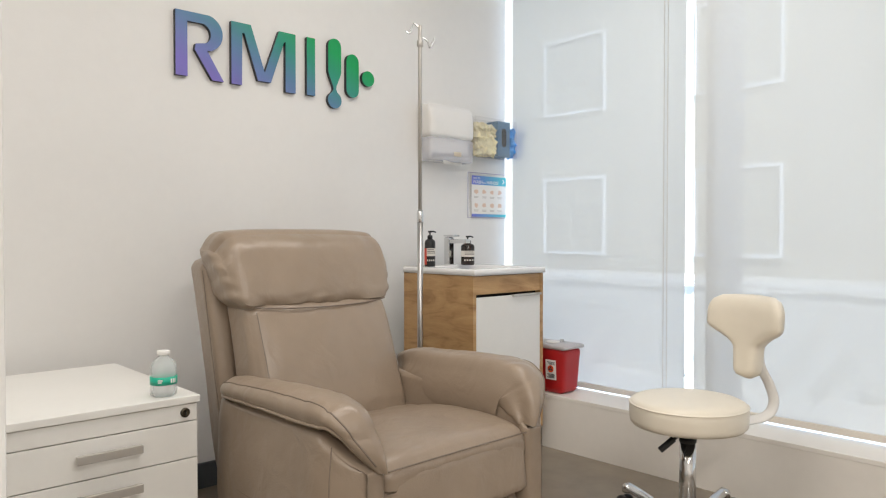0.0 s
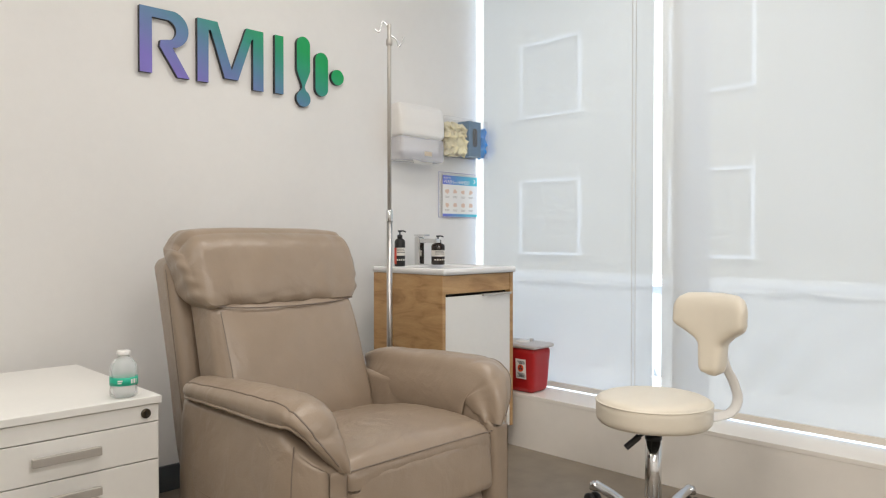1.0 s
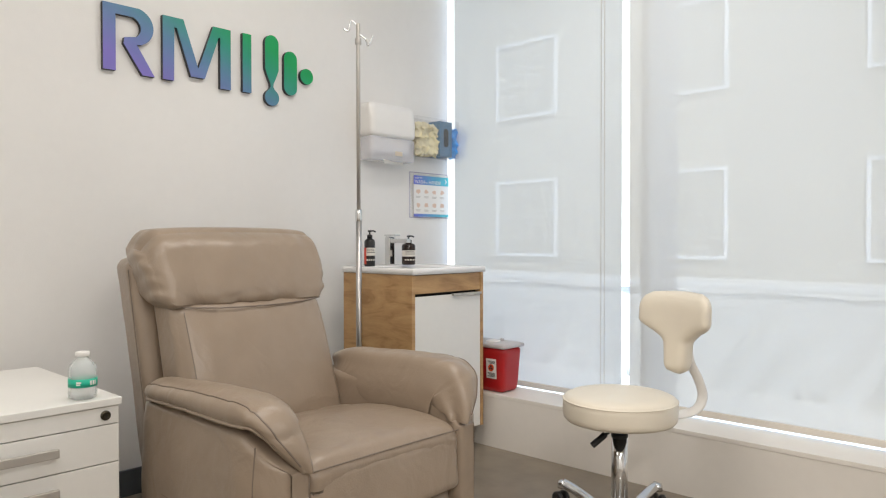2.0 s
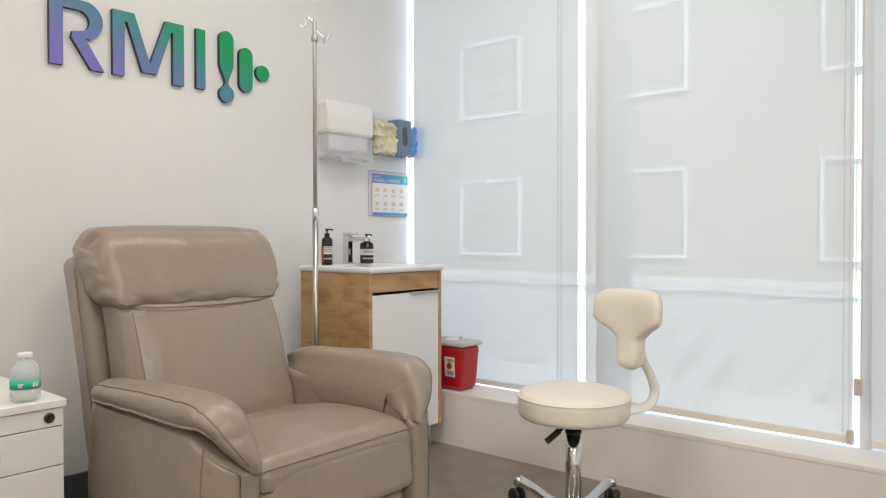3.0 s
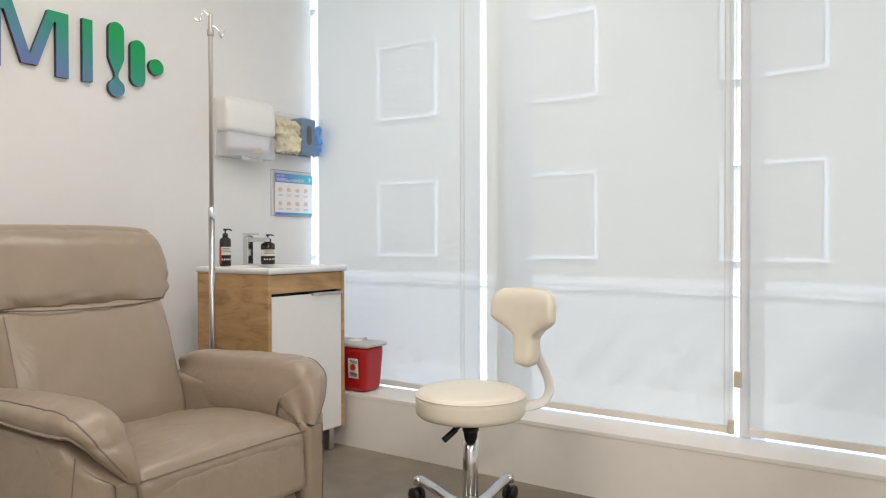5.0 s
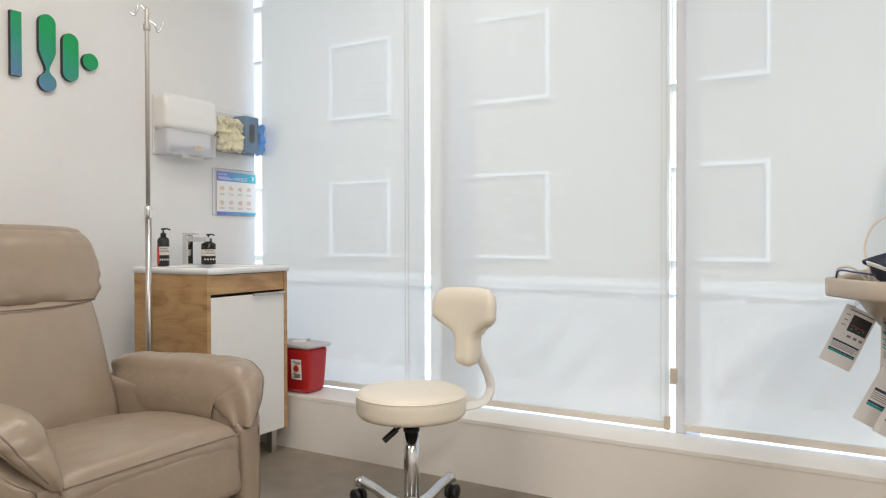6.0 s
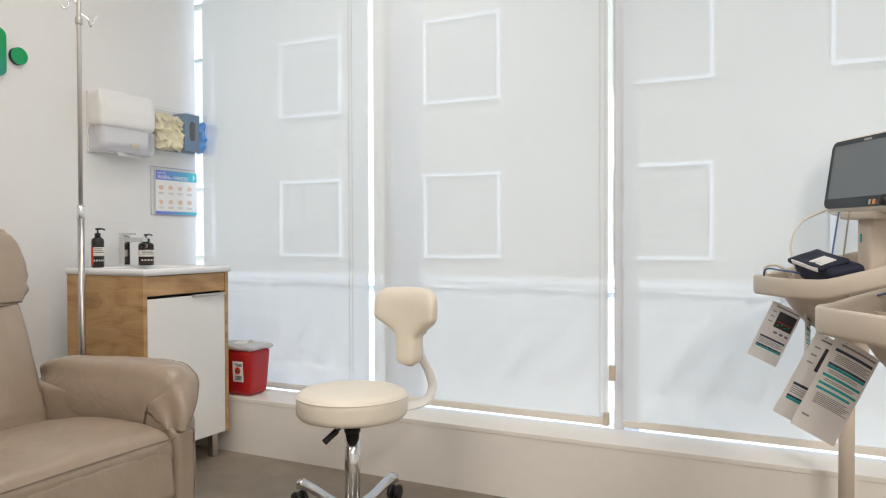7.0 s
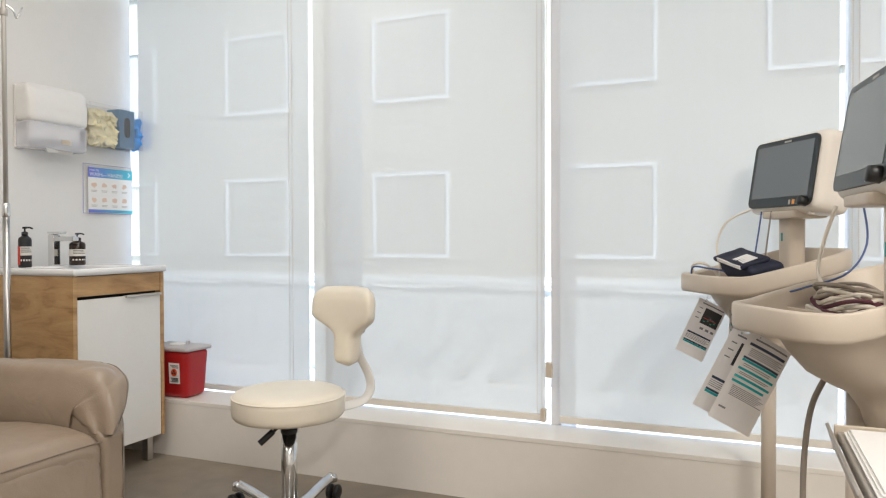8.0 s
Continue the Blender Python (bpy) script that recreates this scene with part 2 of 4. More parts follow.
for px_, py_, watts in PANELS:
    lt = thing("ceiling_light", pose(px_, py_, CEIL), "assumed flat white ceiling light panel, out of view", "ceiling light", "ceiling lights")
    part("frame", box(-0.6, 0.6, -0.3, 0.3, -0.03, 0, 0.004), M_WHITEPL, lt)


def roller_blind(y0, y1, chain_y, chain_z0, dx=0.0, dz=0.0):
    b = thing("roller_blind", pose(BLIND_X + dx, 0, dz), "off-white translucent roller blind pulled down almost to the sill", "blind", "roller blinds")
    bm = bmesh.new()
    n = 40
    cols = []
    for i in range(n + 1):
        y = y0 + (y1 - y0) * i / n
        cols.append([bm.verts.new((0.0025 * math.sin(2.3 * i + z) * (1 if 0 < i < n else 0) * 0.4, y, z)) for z in (0.29, 0.6, 1.0, 1.5, 2.0, 2.55)])
    for a, c in zip(cols, cols[1:]):
        for k in range(5):
            bm.faces.new((a[k], c[k], c[k + 1], a[k + 1]))
    part("fabric", bm, M_BLIND, b, "thin off-white screen fabric", True)
    part("hem_bar", box(-0.006, 0.006, y0, y1, 0.267, 0.293, 0.002), M_HEM, b, "fabric-covered hem bar")
    part("roller", move(lathe([(0.022, y0), (0.022, y1)], 20), pose(0, 0, 2.57, -90, 0, 0)), M_WHITEPL, b)
    bm = None
    for off in (-0.009, 0.009):
        z = chain_z0
        while z < 2.5:
            c = bmesh.new()
            bmesh.ops.create_icosphere(c, subdivisions=1, radius=0.0026)
            bmesh.ops.translate(c, vec=(-0.018, chain_y + off, z), verts=c.verts[:])
            bm = merge(bm, c)
            z += 0.0085
    part("bead_chain", bm, M_CHAIN, b, "beige plastic bead chain")
    if chain_z0 > 0.4:
        part("chain_weight", box(-0.028, -0.008, chain_y - 0.013, chain_y + 0.013, chain_z0 - 0.012, chain_z0 + 0.045, 0.003), M_CHAIN, b)
    part("end_cap", box(-0.014, 0.010, y0 - 0.004, y0 + 0.016, 0.266, 0.315, 0.003), M_CHAIN, b)
    return b


M_HEM = mat("hem_fabric", (0.74, 0.69, 0.62), 0.7, grain=0.04)
M_CHAIN = mat("beige_plastic", (0.58, 0.50, 0.40), 0.5)
roller_blind(1.920, 2.943, 2.007, 0.30, 0.155, -0.041)
roller_blind(0.772, 1.794, 0.789, 0.30)
roller_blind(-0.205, 0.716, 0.752, 0.45)
roller_blind(-1.22, -0.235, -0.25, 0.45)
roller_blind(-2.30, -1.27, -1.25, 0.45)

# ---- outside ----
M_STREET = mat("street_ground", (0.55, 0.54, 0.52), 0.9, grain=0.2, scale=4)
M_FACADE = mat("pale_facade", (0.42, 0.385, 0.32), 0.8, grain=0.1, scale=3)
M_TRIM = mat("white_trim", (0.74, 0.745, 0.75), 0.6)
M_SHEET = mat("white_sheeting", (0.66, 0.66, 0.65), 0.6, grain=0.04, scale=3)
M_DARKGLASS = mat("far_window_glass", (0.37, 0.345, 0.295), 0.3)
tagged(part("ground", box(GLASS_X + 0.2, 400, -300, 300, -0.5, -0.35), M_STREET), "pale paved ground outside the window", "ground", kind="structure")
FX = 24.0
bld = thing("building_across", pose(FX, 0, -0.35), "pale building across the street with white-trimmed windows", "building")
part("wall", box(0, 6, -40, 52, 0, 16), M_FACADE, bld)
for row, (z0, z1) in enumerate(((0.72, 3.62), (6.38, 9.30), (11.8, 14.8))):
    for y1 in (-30.1, -23.5, -16.9, -10.2, -3.57, 2.66, 9.76, 16.5, 23.2, 29.9, 36.6):
        w = part("window", box(-0.05, 0.0, y1, y1 + 2.85, z0, z1), M_DARKGLASS, bld)
        for f in ((y1 - 0.10, y1 + 0.02, z0 - 0.10, z1 + 0.10), (y1 + 2.83, y1 + 2.95, z0 - 0.10, z1 + 0.10), (y1 + 0.02, y1 + 2.83, z0 - 0.10, z0 + 0.02), (y1 + 0.02, y1 + 2.83, z1 - 0.02, z1 + 0.10)):
            part("trim", box(-0.12, -0.003, *f), M_TRIM, w)
bm = bmesh.new()
cols = []
for i in range(361):
    y = -4 + i * 0.05
    col = []
    for k in range(7):
        u = k / 6
        fold = (0.050 * math.sin(y * 16.0 - u * 12.0 + 1.3 * math.sin(y * 1.7)) + 0.022 * math.sin(y * 37 - u * 22)) * (0.2 + u)
        top = 0.52 - 0.03 * abs(math.sin(y * 2.6))
        col.append(bm.verts.new((6.5 + fold, y, top + (-0.4 - top) * u)))
    cols.append(col)
for a, c in zip(cols, cols[1:]):
    for k in range(6):
        bm.faces.new((a[k], c[k], c[k + 1], a[k + 1]))
fence = thing("site_fence", pose(0, 0, 0), "white sheeting hung along a low fence in folds", "fence")
part("sheeting", bm, M_SHEET, fence, smooth=True)
part("top_rail", box(6.46, 6.50, -4, 14, 0.53, 0.58, 0.01), M_TRIM, fence)

# ---- recliner ----
def wrinkled(amount, freq, seed):
    """Soft creases in leather: an offset from a point."""
    def f(w, along=(1, 1, 1)):
        q = Vector((w.x * freq * along[0], w.y * freq * along[1], w.z * freq * along[2])) + Vector((seed, seed * 2.1, 0))
        return amount * (noise.noise(q) + 0.5 * noise.noise(q * 2.3))
    return f


def ridges(w, seed, freq, along):
    """Sharp little pleats: folded noise, 0 on the flats and up to 1 on a crease."""
    q = Vector((w.x * freq * along[0], w.y * freq * along[1], w.z * freq * along[2])) + Vector((seed, 1.7 * seed, 0))
    return max(0.0, 1 - 5.5 * abs(noise.noise(q)))


def smooth_path(keys, n):
    """n + 1 even steps along a spline through tuples of numbers."""
    out = []
    m = len(keys) - 1
    for i in range(n + 1):
        t = min(m - 1e-6, m * i / n)
        k, u = int(t), t - int(t)
        a, b, c, d = keys[max(k - 1, 0)], keys[k], keys[k + 1], keys[min(k + 2, m)]
        out.append(tuple(0.5 * (2 * b[j] + (c[j] - a[j]) * u + (2 * a[j] - 5 * b[j] + 4 * c[j] - d[j]) * u * u + (3 * b[j] - a[j] - 3 * c[j] + d[j]) * u ** 3) for j in range(len(b))))
    return out


def recliner():
    cx, cy = 1.495, 2.10
    r = thing("recliner", pose(cx, cy, 0), "taupe leather recliner armchair with padded headrest and creased cushions", "recliner")
    X = lambda b: move(b, Matrix.Translation((0, -cy, 0)))
    wr = wrinkled(0.005, 8, 3)

    def seat_shape(p, w):
        if p.z > 0:
            w.z += (1 - p.x ** 2) * 0.012 + 0.012 * math.exp(-((p.y + 0.35) / 0.5) ** 2) - 0.050 * max(0, p.y) ** 1.3
            w.z += 0.010 * math.exp(-((p.x - 0.75) / 0.3) ** 2) * max(0, 1 - abs(p.y)) + wr(w) * 0.7
            w.z -= 0.0030 * ridges(w, 11, 6.0, (0.6, 1.3, 0.4)) * min(1, max(0, p.y + 0.6))
            w.z -= 0.016 * max(0, -p.y - 0.80) / 0.20
        return w
    seat = part("seat_cushion", X(soft_box((-0.001, 1.968, 0.370), (0.528, 0.610, 0.130), 0.030, 34, seat_shape)), M_LEATHER, r, smooth=True)
    part("seam", X(tube([(-0.258, 1.668, 0.419), (-0.14, 1.659, 0.424), (0, 1.656, 0.426), (0.13, 1.659, 0.425), (0.256, 1.668, 0.420)], 0.0024, 6)), M_SEAM, seat)
    foot_w = wrinkled(0.004, 12, 9)

    def foot_shape(p, w):
        w.y -= (1 - p.x ** 2) * 0.010 + foot_w(w, (1, 1, 0.3)) - 0.010 * p.z
        if p.y < 0:
            w.y += 0.0035 * ridges(w, 5, 9.0, (1.2, 0.4, 0.6)) * max(0, p.z)
        return w
    ft = part("footrest", X(soft_box((0.0, 1.704, 0.336), (0.514, 0.085, 0.160), 0.026, 26, foot_shape)), M_LEATHER, r, smooth=True)
    part("seam", X(tube([(-0.250, 1.664, 0.268), (-0.13, 1.654, 0.264), (0, 1.651, 0.262), (0.13, 1.654, 0.264), (0.250, 1.664, 0.268)], 0.0022, 6)), M_SEAM, ft)
    part("lower_panel", X(soft_box((0.0, 1.722, 0.150), (0.510, 0.07, 0.195), 0.02, 12, foot_shape)), M_LEATHER, r, smooth=True)
    part("base", X(box(-0.34, 0.34, 1.76, 2.50, 0.0, 0.08, 0.01)), M_DARK, r, "black base frame")
    # Near-black filler paints in the shade of the gaps around the footrest.
    part("inner_frame", X(box(-0.275, 0.275, 1.745, 2.42, 0.07, 0.32, 0.02)), M_DARK, r)

    # arm path, back to front: y, z of the crown, outer x, inner x, outer drop, inner drop
    arm = [(2.330, 0.556, 0.366, 0.300, 0.034, 0.090), (2.270, 0.578, 0.392, 0.280, 0.052, 0.150), (2.150, 0.592, 0.400, 0.266, 0.058, 0.185),
           (2.000, 0.600, 0.402, 0.258, 0.064, 0.195), (1.870, 0.604, 0.402, 0.256, 0.068, 0.195), (1.790, 0.602, 0.400, 0.256, 0.066, 0.195),
           (1.728, 0.588, 0.394, 0.257, 0.052, 0.190), (1.688, 0.556, 0.380, 0.258, 0.040, 0.165), (1.664, 0.508, 0.352, 0.259, 0.034, 0.130), (1.652, 0.462, 0.318, 0.259, 0.028, 0.105), (1.652, 0.430, 0.292, 0.260, 0.018, 0.080)]
    for s in (-1, 1):
        lift = 0.006 * s
        wa = wrinkled(0.006, 9, 20 + s)

        def side_shape(p, w, s=s, wa=wa):
            out = max(0, p.x * s)
            y = w.y + 2.000
            t = min(1.0, max(0.0, (1.775 - y) / 0.11))
            w.x -= s * 0.075 * (1 - math.sqrt(max(0.0, 1 - t * t))) * out
            w.x += s * out * (0.016 * (1 - p.z ** 2) * (1 - t) + wa(w) * 0.4)
            w.y += 0.010
            if p.z > 0:
                w.z -= (0.030 + 0.085 * t) * p.z
            w.x -= s * 0.040 * max(0, p.y - 0.7) / 0.3 * out
            return w
        side = part("side_panel", X(soft_box((s * 0.3235, 2.000, 0.290), (0.125, 0.69, 0.520), 0.022, 30, side_shape)), M_LEATHER, r, smooth=True)
        part("seam", X(tube([(s * 0.376, 1.732, 0.49), (s * 0.384, 1.732, 0.40), (s * 0.3855, 1.732, 0.28), (s * 0.379, 1.732, 0.10)], 0.0016, 6)), M_SEAM, side)
        part("seam", X(tube([(s * 0.362, 2.33, 0.41), (s * 0.388, 2.27, 0.335), (s * 0.400, 2.20, 0.292), (s * 0.4015, 2.05, 0.280)], 0.0014, 6)), M_SEAM, side)

        path = smooth_path(arm, 84)
        bm = bmesh.new()
        rings, welt, ridge = [], [], []
        for i, (y, z, xo, xi, do, di) in enumerate(path):
            a, b = path[max(i - 1, 0)], path[min(i + 1, len(path) - 1)]
            ty, tz = b[0] - a[0], b[1] - a[1]
            ln = math.hypot(ty, tz)
            ny, nz = tz / ln, -ty / ln
            w_ = xo - xi
            sec = [(xo - 0.006, -do), (xo + 0.003, -do * 0.62), (xo - 0.004, -do * 0.28), (xo - 0.20 * w_, -0.004), (xi + 0.50 * w_, 0.004), (xi + 0.20 * w_, -0.008),
                   (xi + 0.01, -0.030 - 0.10 * di), (xi - 0.004, -di * 0.55), (xi + 0.002, -di * 0.9), (xi + 0.03 * min(1, w_ / 0.05), -di), (xi + 0.55 * w_, -max(do, 0.6 * di)), (xo - 0.03 * min(1, w_ / 0.06), -do - 0.004)]
            fine = smooth_path(sec + sec[:1], 48)[:-1]
            f = i / (len(path) - 1)
            bend = math.exp(-((f - 0.62) / 0.16) ** 2)
            ring = []
            for k, (x, d) in enumerate(fine):
                base = Vector((x * 2, y, z + d))
                top = 1.0 if k < 34 else 0.0
                off = wa(base, (0.7, 0.7, 0.7)) * 0.7 * top
                off -= 0.0038 * ridges(base, 30 + 3 * s, 7.5, (0.5, 1.25, 0.9)) * (0.35 + bend) * top
                off += 0.0011 * math.sin(120 * (y - z) + 4 * noise.noise(base * 9)) * math.exp(-((f - 0.70) / 0.09) ** 2) * top
                ring.append(bm.verts.new((s * x, y + ny * (d + off), z + lift + nz * (d + off))))
            rings.append(ring)
            welt.append(ring[1].co + Vector((s * 0.002, 0, 0)))
            ridge.append(ring[10].co.copy())
        for lo, hi in zip(rings, rings[1:]):
            n = len(lo)
            for k in range(n):
                bm.faces.new((lo[k], lo[(k + 1) % n], hi[(k + 1) % n], hi[k]))
        bm.faces.new(rings[0])
        bm.faces.new(rings[-1][::-1])
        bmesh.ops.recalc_face_normals(bm, faces=bm.faces[:])
        pad = part("arm_pad", X(bm), M_LEATHER, r, "padded arm with creased leather over the front", True)
        part("piping", X(tube(welt[3:], 0.0042, 8, smooth=False)), M_LEATHER, pad, smooth=True)
        part("seam", X(tube(ridge[4:-6], 0.0022, 6, smooth=False)), M_SEAM, pad, smooth=True)

    wb = wrinkled(0.007, 6, 40)

    def shell_shape(p, w):
        u = (p.z + 1) / 2
        w.y += 0.145 * u
        w.x *= (1 - 0.03 * (p.y + 1)) * (0.90 + 0.10 * u)
        w.z -= 0.020 * abs(p.x) ** 4 * max(0, p.z)
        w.x += wb(w) * 0.3
        return w
    shell = part("back_shell", X(soft_box((-0.004, 2.445, 0.56), (0.672, 0.15, 0.73), 0.035, 24, shell_shape)), M_LEATHER, r, smooth=True)
    for s in (-1, 1):
        part("seam", X(tube([(s * 0.315, 2.42, 0.36), (s * 0.324, 2.468, 0.60), (s * 0.332, 2.52, 0.88)], 0.0016, 6)), M_SEAM, shell)

    def back_shape(p, w):
        u = (p.z + 1) / 2
        w.y += 0.165 * u
        if p.y < 0:
            w.y -= (1 - p.x ** 2) * (1 - 0.55 * p.z ** 2) * 0.040
            w.y += 0.020 * max(0, -p.z - 0.5) / 0.5
            w.y += wb(w, (1.7, 1, 0.6)) * 0.8 + 0.0040 * ridges(w, 8, 5.5, (1.5, 0.5, 0.45)) * (0.3 + 0.7 * abs(p.z))
        w.x *= 1.03 - 0.05 * u
        return w
    bc = part("back_cushion", X(soft_box((-0.004, 2.262, 0.575), (0.556, 0.16, 0.435), 0.040, 34, back_shape)), M_LEATHER, r, smooth=True)
    part("seam", X(tube([(-0.258, 2.194, 0.43), (-0.258, 2.226, 0.55), (-0.256, 2.278, 0.68), (-0.253, 2.315, 0.755)], 0.0016, 6)), M_SEAM, bc)
    wh = wrinkled(0.008, 7, 70)

    def head_shape(p, w):
        u = (p.z + 1) / 2
        w.x *= 0.905 + 0.095 * min(1.0, u * 1.7)
        w.x *= 1 - 0.055 * max(0, p.y + 0.3) * u
        w.y += 0.105 * (u - 0.3)
        edge = max(0, abs(p.x) - 0.80) / 0.20
        w.z += 0.020 * (1 - abs(p.x) ** 3) * max(0, p.z) - 0.034 * edge ** 1.5 * max(0, p.z)
        w.y += 0.040 * edge * max(0, p.z)
        if p.y < 0.2:
            w.y -= (1 - p.x ** 2) * (1 - p.z ** 2) * 0.022
            low = max(0, -p.z - 0.15) / 0.85
            w.y += 0.006 * math.sin(w.x * 58 + 2.2 * math.sin(w.x * 17)) * low ** 1.5 + wh(w, (2.0, 1, 0.5)) * 0.8
            w.y += 0.0045 * ridges(w, 14, 6.5, (1.3, 0.5, 1.0)) * (0.25 + low)
            w.y += 0.0025 * math.sin(w.z * 150 + w.x * 30) * edge
        w.x += math.copysign(0.003, p.x) * math.sin(w.z * 115 + w.y * 40) * edge * (0.7 if p.y < 0.5 else 0.1)
        return w
    hd = part("headrest", X(soft_box((-0.006, 2.432, 0.876), (0.660, 0.190, 0.236), 0.055, 40, head_shape)), M_LEATHER, r, smooth=True)
    part("seam", X(tube([(-0.270, 2.335, 0.770), (-0.15, 2.304, 0.762), (0, 2.298, 0.759), (0.15, 2.304, 0.762), (0.262, 2.335, 0.770)], 0.0026, 6)), M_SEAM, hd)
    return r


recliner()


# ---- drawer cabinet and bottle ----
def drawer_cabinet():
    x0, x1, y0, y1 = 0.530, 1.010, 2.222, 2.885
    c = thing("drawer_cabinet", pose((x0 + x1) / 2, (y0 + y1) / 2, 0), "low white laminate drawer cabinet with grey bar handles", "cabinet")
    L = Matrix.Translation((-(x0 + x1) / 2, -(y0 + y1) / 2, 0))
    part("body", move(box(x0, x1, y0 + 0.019, y1, 0.02, 0.532, 0.001), L), M_LAMINATE, c)
    part("top", move(box(x0 - 0.004, x1 + 0.006, y0 - 0.006, y1, 0.533, 0.553, 0.002), L), M_LAMINATE, c)
    for k, (z0, z1) in enumerate(((0.485, 0.531), (0.383, 0.482), (0.264, 0.380), (0.03, 0.261))):
        d = part("drawer_front", move(box(x0 + 0.001, x1 - 0.001, y0, y0 + 0.018, z0, z1, 0.0012), L), M_LAMINATE, c)
        if k:
            zc = z1 - 0.042
            part("handle", move(box(0.692, 0.852, y0 - 0.030, y0 - 0.018, zc - 0.011, zc + 0.011, 0.002), L), M_GREYBAR, d, "brushed grey bar handle")
            for x in (0.70, 0.838):
                part("handle_post", move(box(x, x + 0.008, y0 - 0.020, y0 + 0.001, zc - 0.006, zc + 0.006), L), M_GREYBAR, d)
        else:
            part("lock", move(lathe([(0.013, 0), (0.013, 0.004), (0.009, 0.006), (0.006, 0.005)], 24), L @ pose(0.974, y0, 0.509, 90)), M_LOCK, d, "dark bronze cylinder lock")
            part("keyway", move(box(-0.0012, 0.0012, -0.008, -0.0055, -0.0045, 0.0045), L @ pose(0.974, y0, 0.509)), M_DARK, d)
    return c


M_LOCK = mat("bronze_lock", (0.06, 0.05, 0.035), 0.35, 0.8)
drawer_cabinet()

M_PET = clear_film("clear_bottle", (0.85, 0.87, 0.88), 0.30, 0.06)
M_WATER = clear_film("water", (0.75, 0.80, 0.82), 0.22, 0.02)
M_GREEN_LABEL = mat("green_label", (0.0, 0.42, 0.27), 0.4)
bt = thing("water_bottle", pose(0.935, 2.268, 0.554), "small clear water bottle with a green paper label", "bottle")
bt.scale = (1.10, 1.10, 0.90)
prof = [(0.026, 0.0), (0.031, 0.004), (0.0325, 0.02), (0.031, 0.030), (0.0315, 0.036), (0.0315, 0.062), (0.032, 0.068), (0.032, 0.085), (0.029, 0.100), (0.021, 0.112), (0.0135, 0.119), (0.0125, 0.124)]
b = lathe(prof, 40)
for v in b.verts:
    if v.co.z < 0.025:
        a = math.atan2(v.co.y, v.co.x)
        v.co.xy *= 1 + 0.05 * math.cos(a * 5) * (1 - v.co.z / 0.025)
part("body", b, M_PET, bt, "clear ribbed plastic", True)
part("water", lathe([(0.025, 0.003), (0.0298, 0.01), (0.0298, 0.085), (0.027, 0.098), (0.024, 0.104)], 32), M_WATER, bt, smooth=True)
part("cap", lathe([(0.0150, 0.124), (0.0155, 0.126), (0.0155, 0.136), (0.0145, 0.1375)], 32), M_WHITEPL, bt, "white ribbed screw cap", True)
part("label", lathe([(0.0322, 0.037), (0.0322, 0.061)], 40), M_GREEN_LABEL, bt, "green wrap label with white marks", True)
for k, (a0, a1, z0, z1) in enumerate(((-82, -74, 0.043, 0.056), (-70, -60, 0.043, 0.056), (-55, -51, 0.043, 0.056), (-136, -116, 0.050, 0.054), (-136, -120, 0.044, 0.048))):
    bm = bmesh.new()
    n = 6
    lo = [bm.verts.new((0.0325 * math.cos(radians(a0 + (a1 - a0) * i / n)), 0.0325 * math.sin(radians(a0 + (a1 - a0) * i / n)), z0)) for i in range(n + 1)]
    hi = [bm.verts.new((v.co.x, v.co.y, z1)) for v in lo]
    for i in range(n):
        bm.faces.new((lo[i], lo[i + 1], hi[i + 1], hi[i]))
    part("label_mark", bm, M_WHITEPL, bt)


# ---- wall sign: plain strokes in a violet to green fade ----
def sign_paint():
    m = mat("sign_fade", (0.2, 0.2, 0.5), 0.38)
    nt = m.node_tree
    co, sep = nt.nodes.new("ShaderNodeTexCoord"), nt.nodes.new("ShaderNodeSeparateXYZ")
    ax, az = nt.nodes.new("ShaderNodeMath"), nt.nodes.new("ShaderNodeMath")
    ax.operation = az.operation = "MULTIPLY_ADD"
    ax.inputs[1].default_value, ax.inputs[2].default_value = 0.80, 0.02
    az.inputs[1].default_value = 1.9
    ramp = nt.nodes.new("ShaderNodeValToRGB")
    e = ramp.color_ramp.elements
    e[0].position, e[0].color = 0.16, (0.205, 0.165, 0.52, 1)
    e[1].position, e[1].color = 0.98, (0.0, 0.33, 0.09, 1)
    x = e.new(0.52)
    x.color = (0.10, 0.215, 0.36, 1)
    x = e.new(0.75)
    x.color = (0.025, 0.28, 0.20, 1)
    nt.links.new(co.outputs["Object"], sep.inputs[0])
    nt.links.new(sep.outputs[0], ax.inputs[0])
    nt.links.new(sep.outputs[2], az.inputs[0])
    nt.links.new(ax.outputs[0], az.inputs[2])
    nt.links.new(az.outputs[0], ramp.inputs[0])
    nt.links.new(ramp.outputs[0], nt.nodes["Principled BSDF"].inputs["Base Color"])
    return m


def arc(cx, cz, r, a0, a1, n=12):
    return [(cx + r * math.cos(radians(a0 + (a1 - a0) * k / n)), cz + r * math.sin(radians(a0 + (a1 - a0) * k / n))) for k in range(n + 1)]


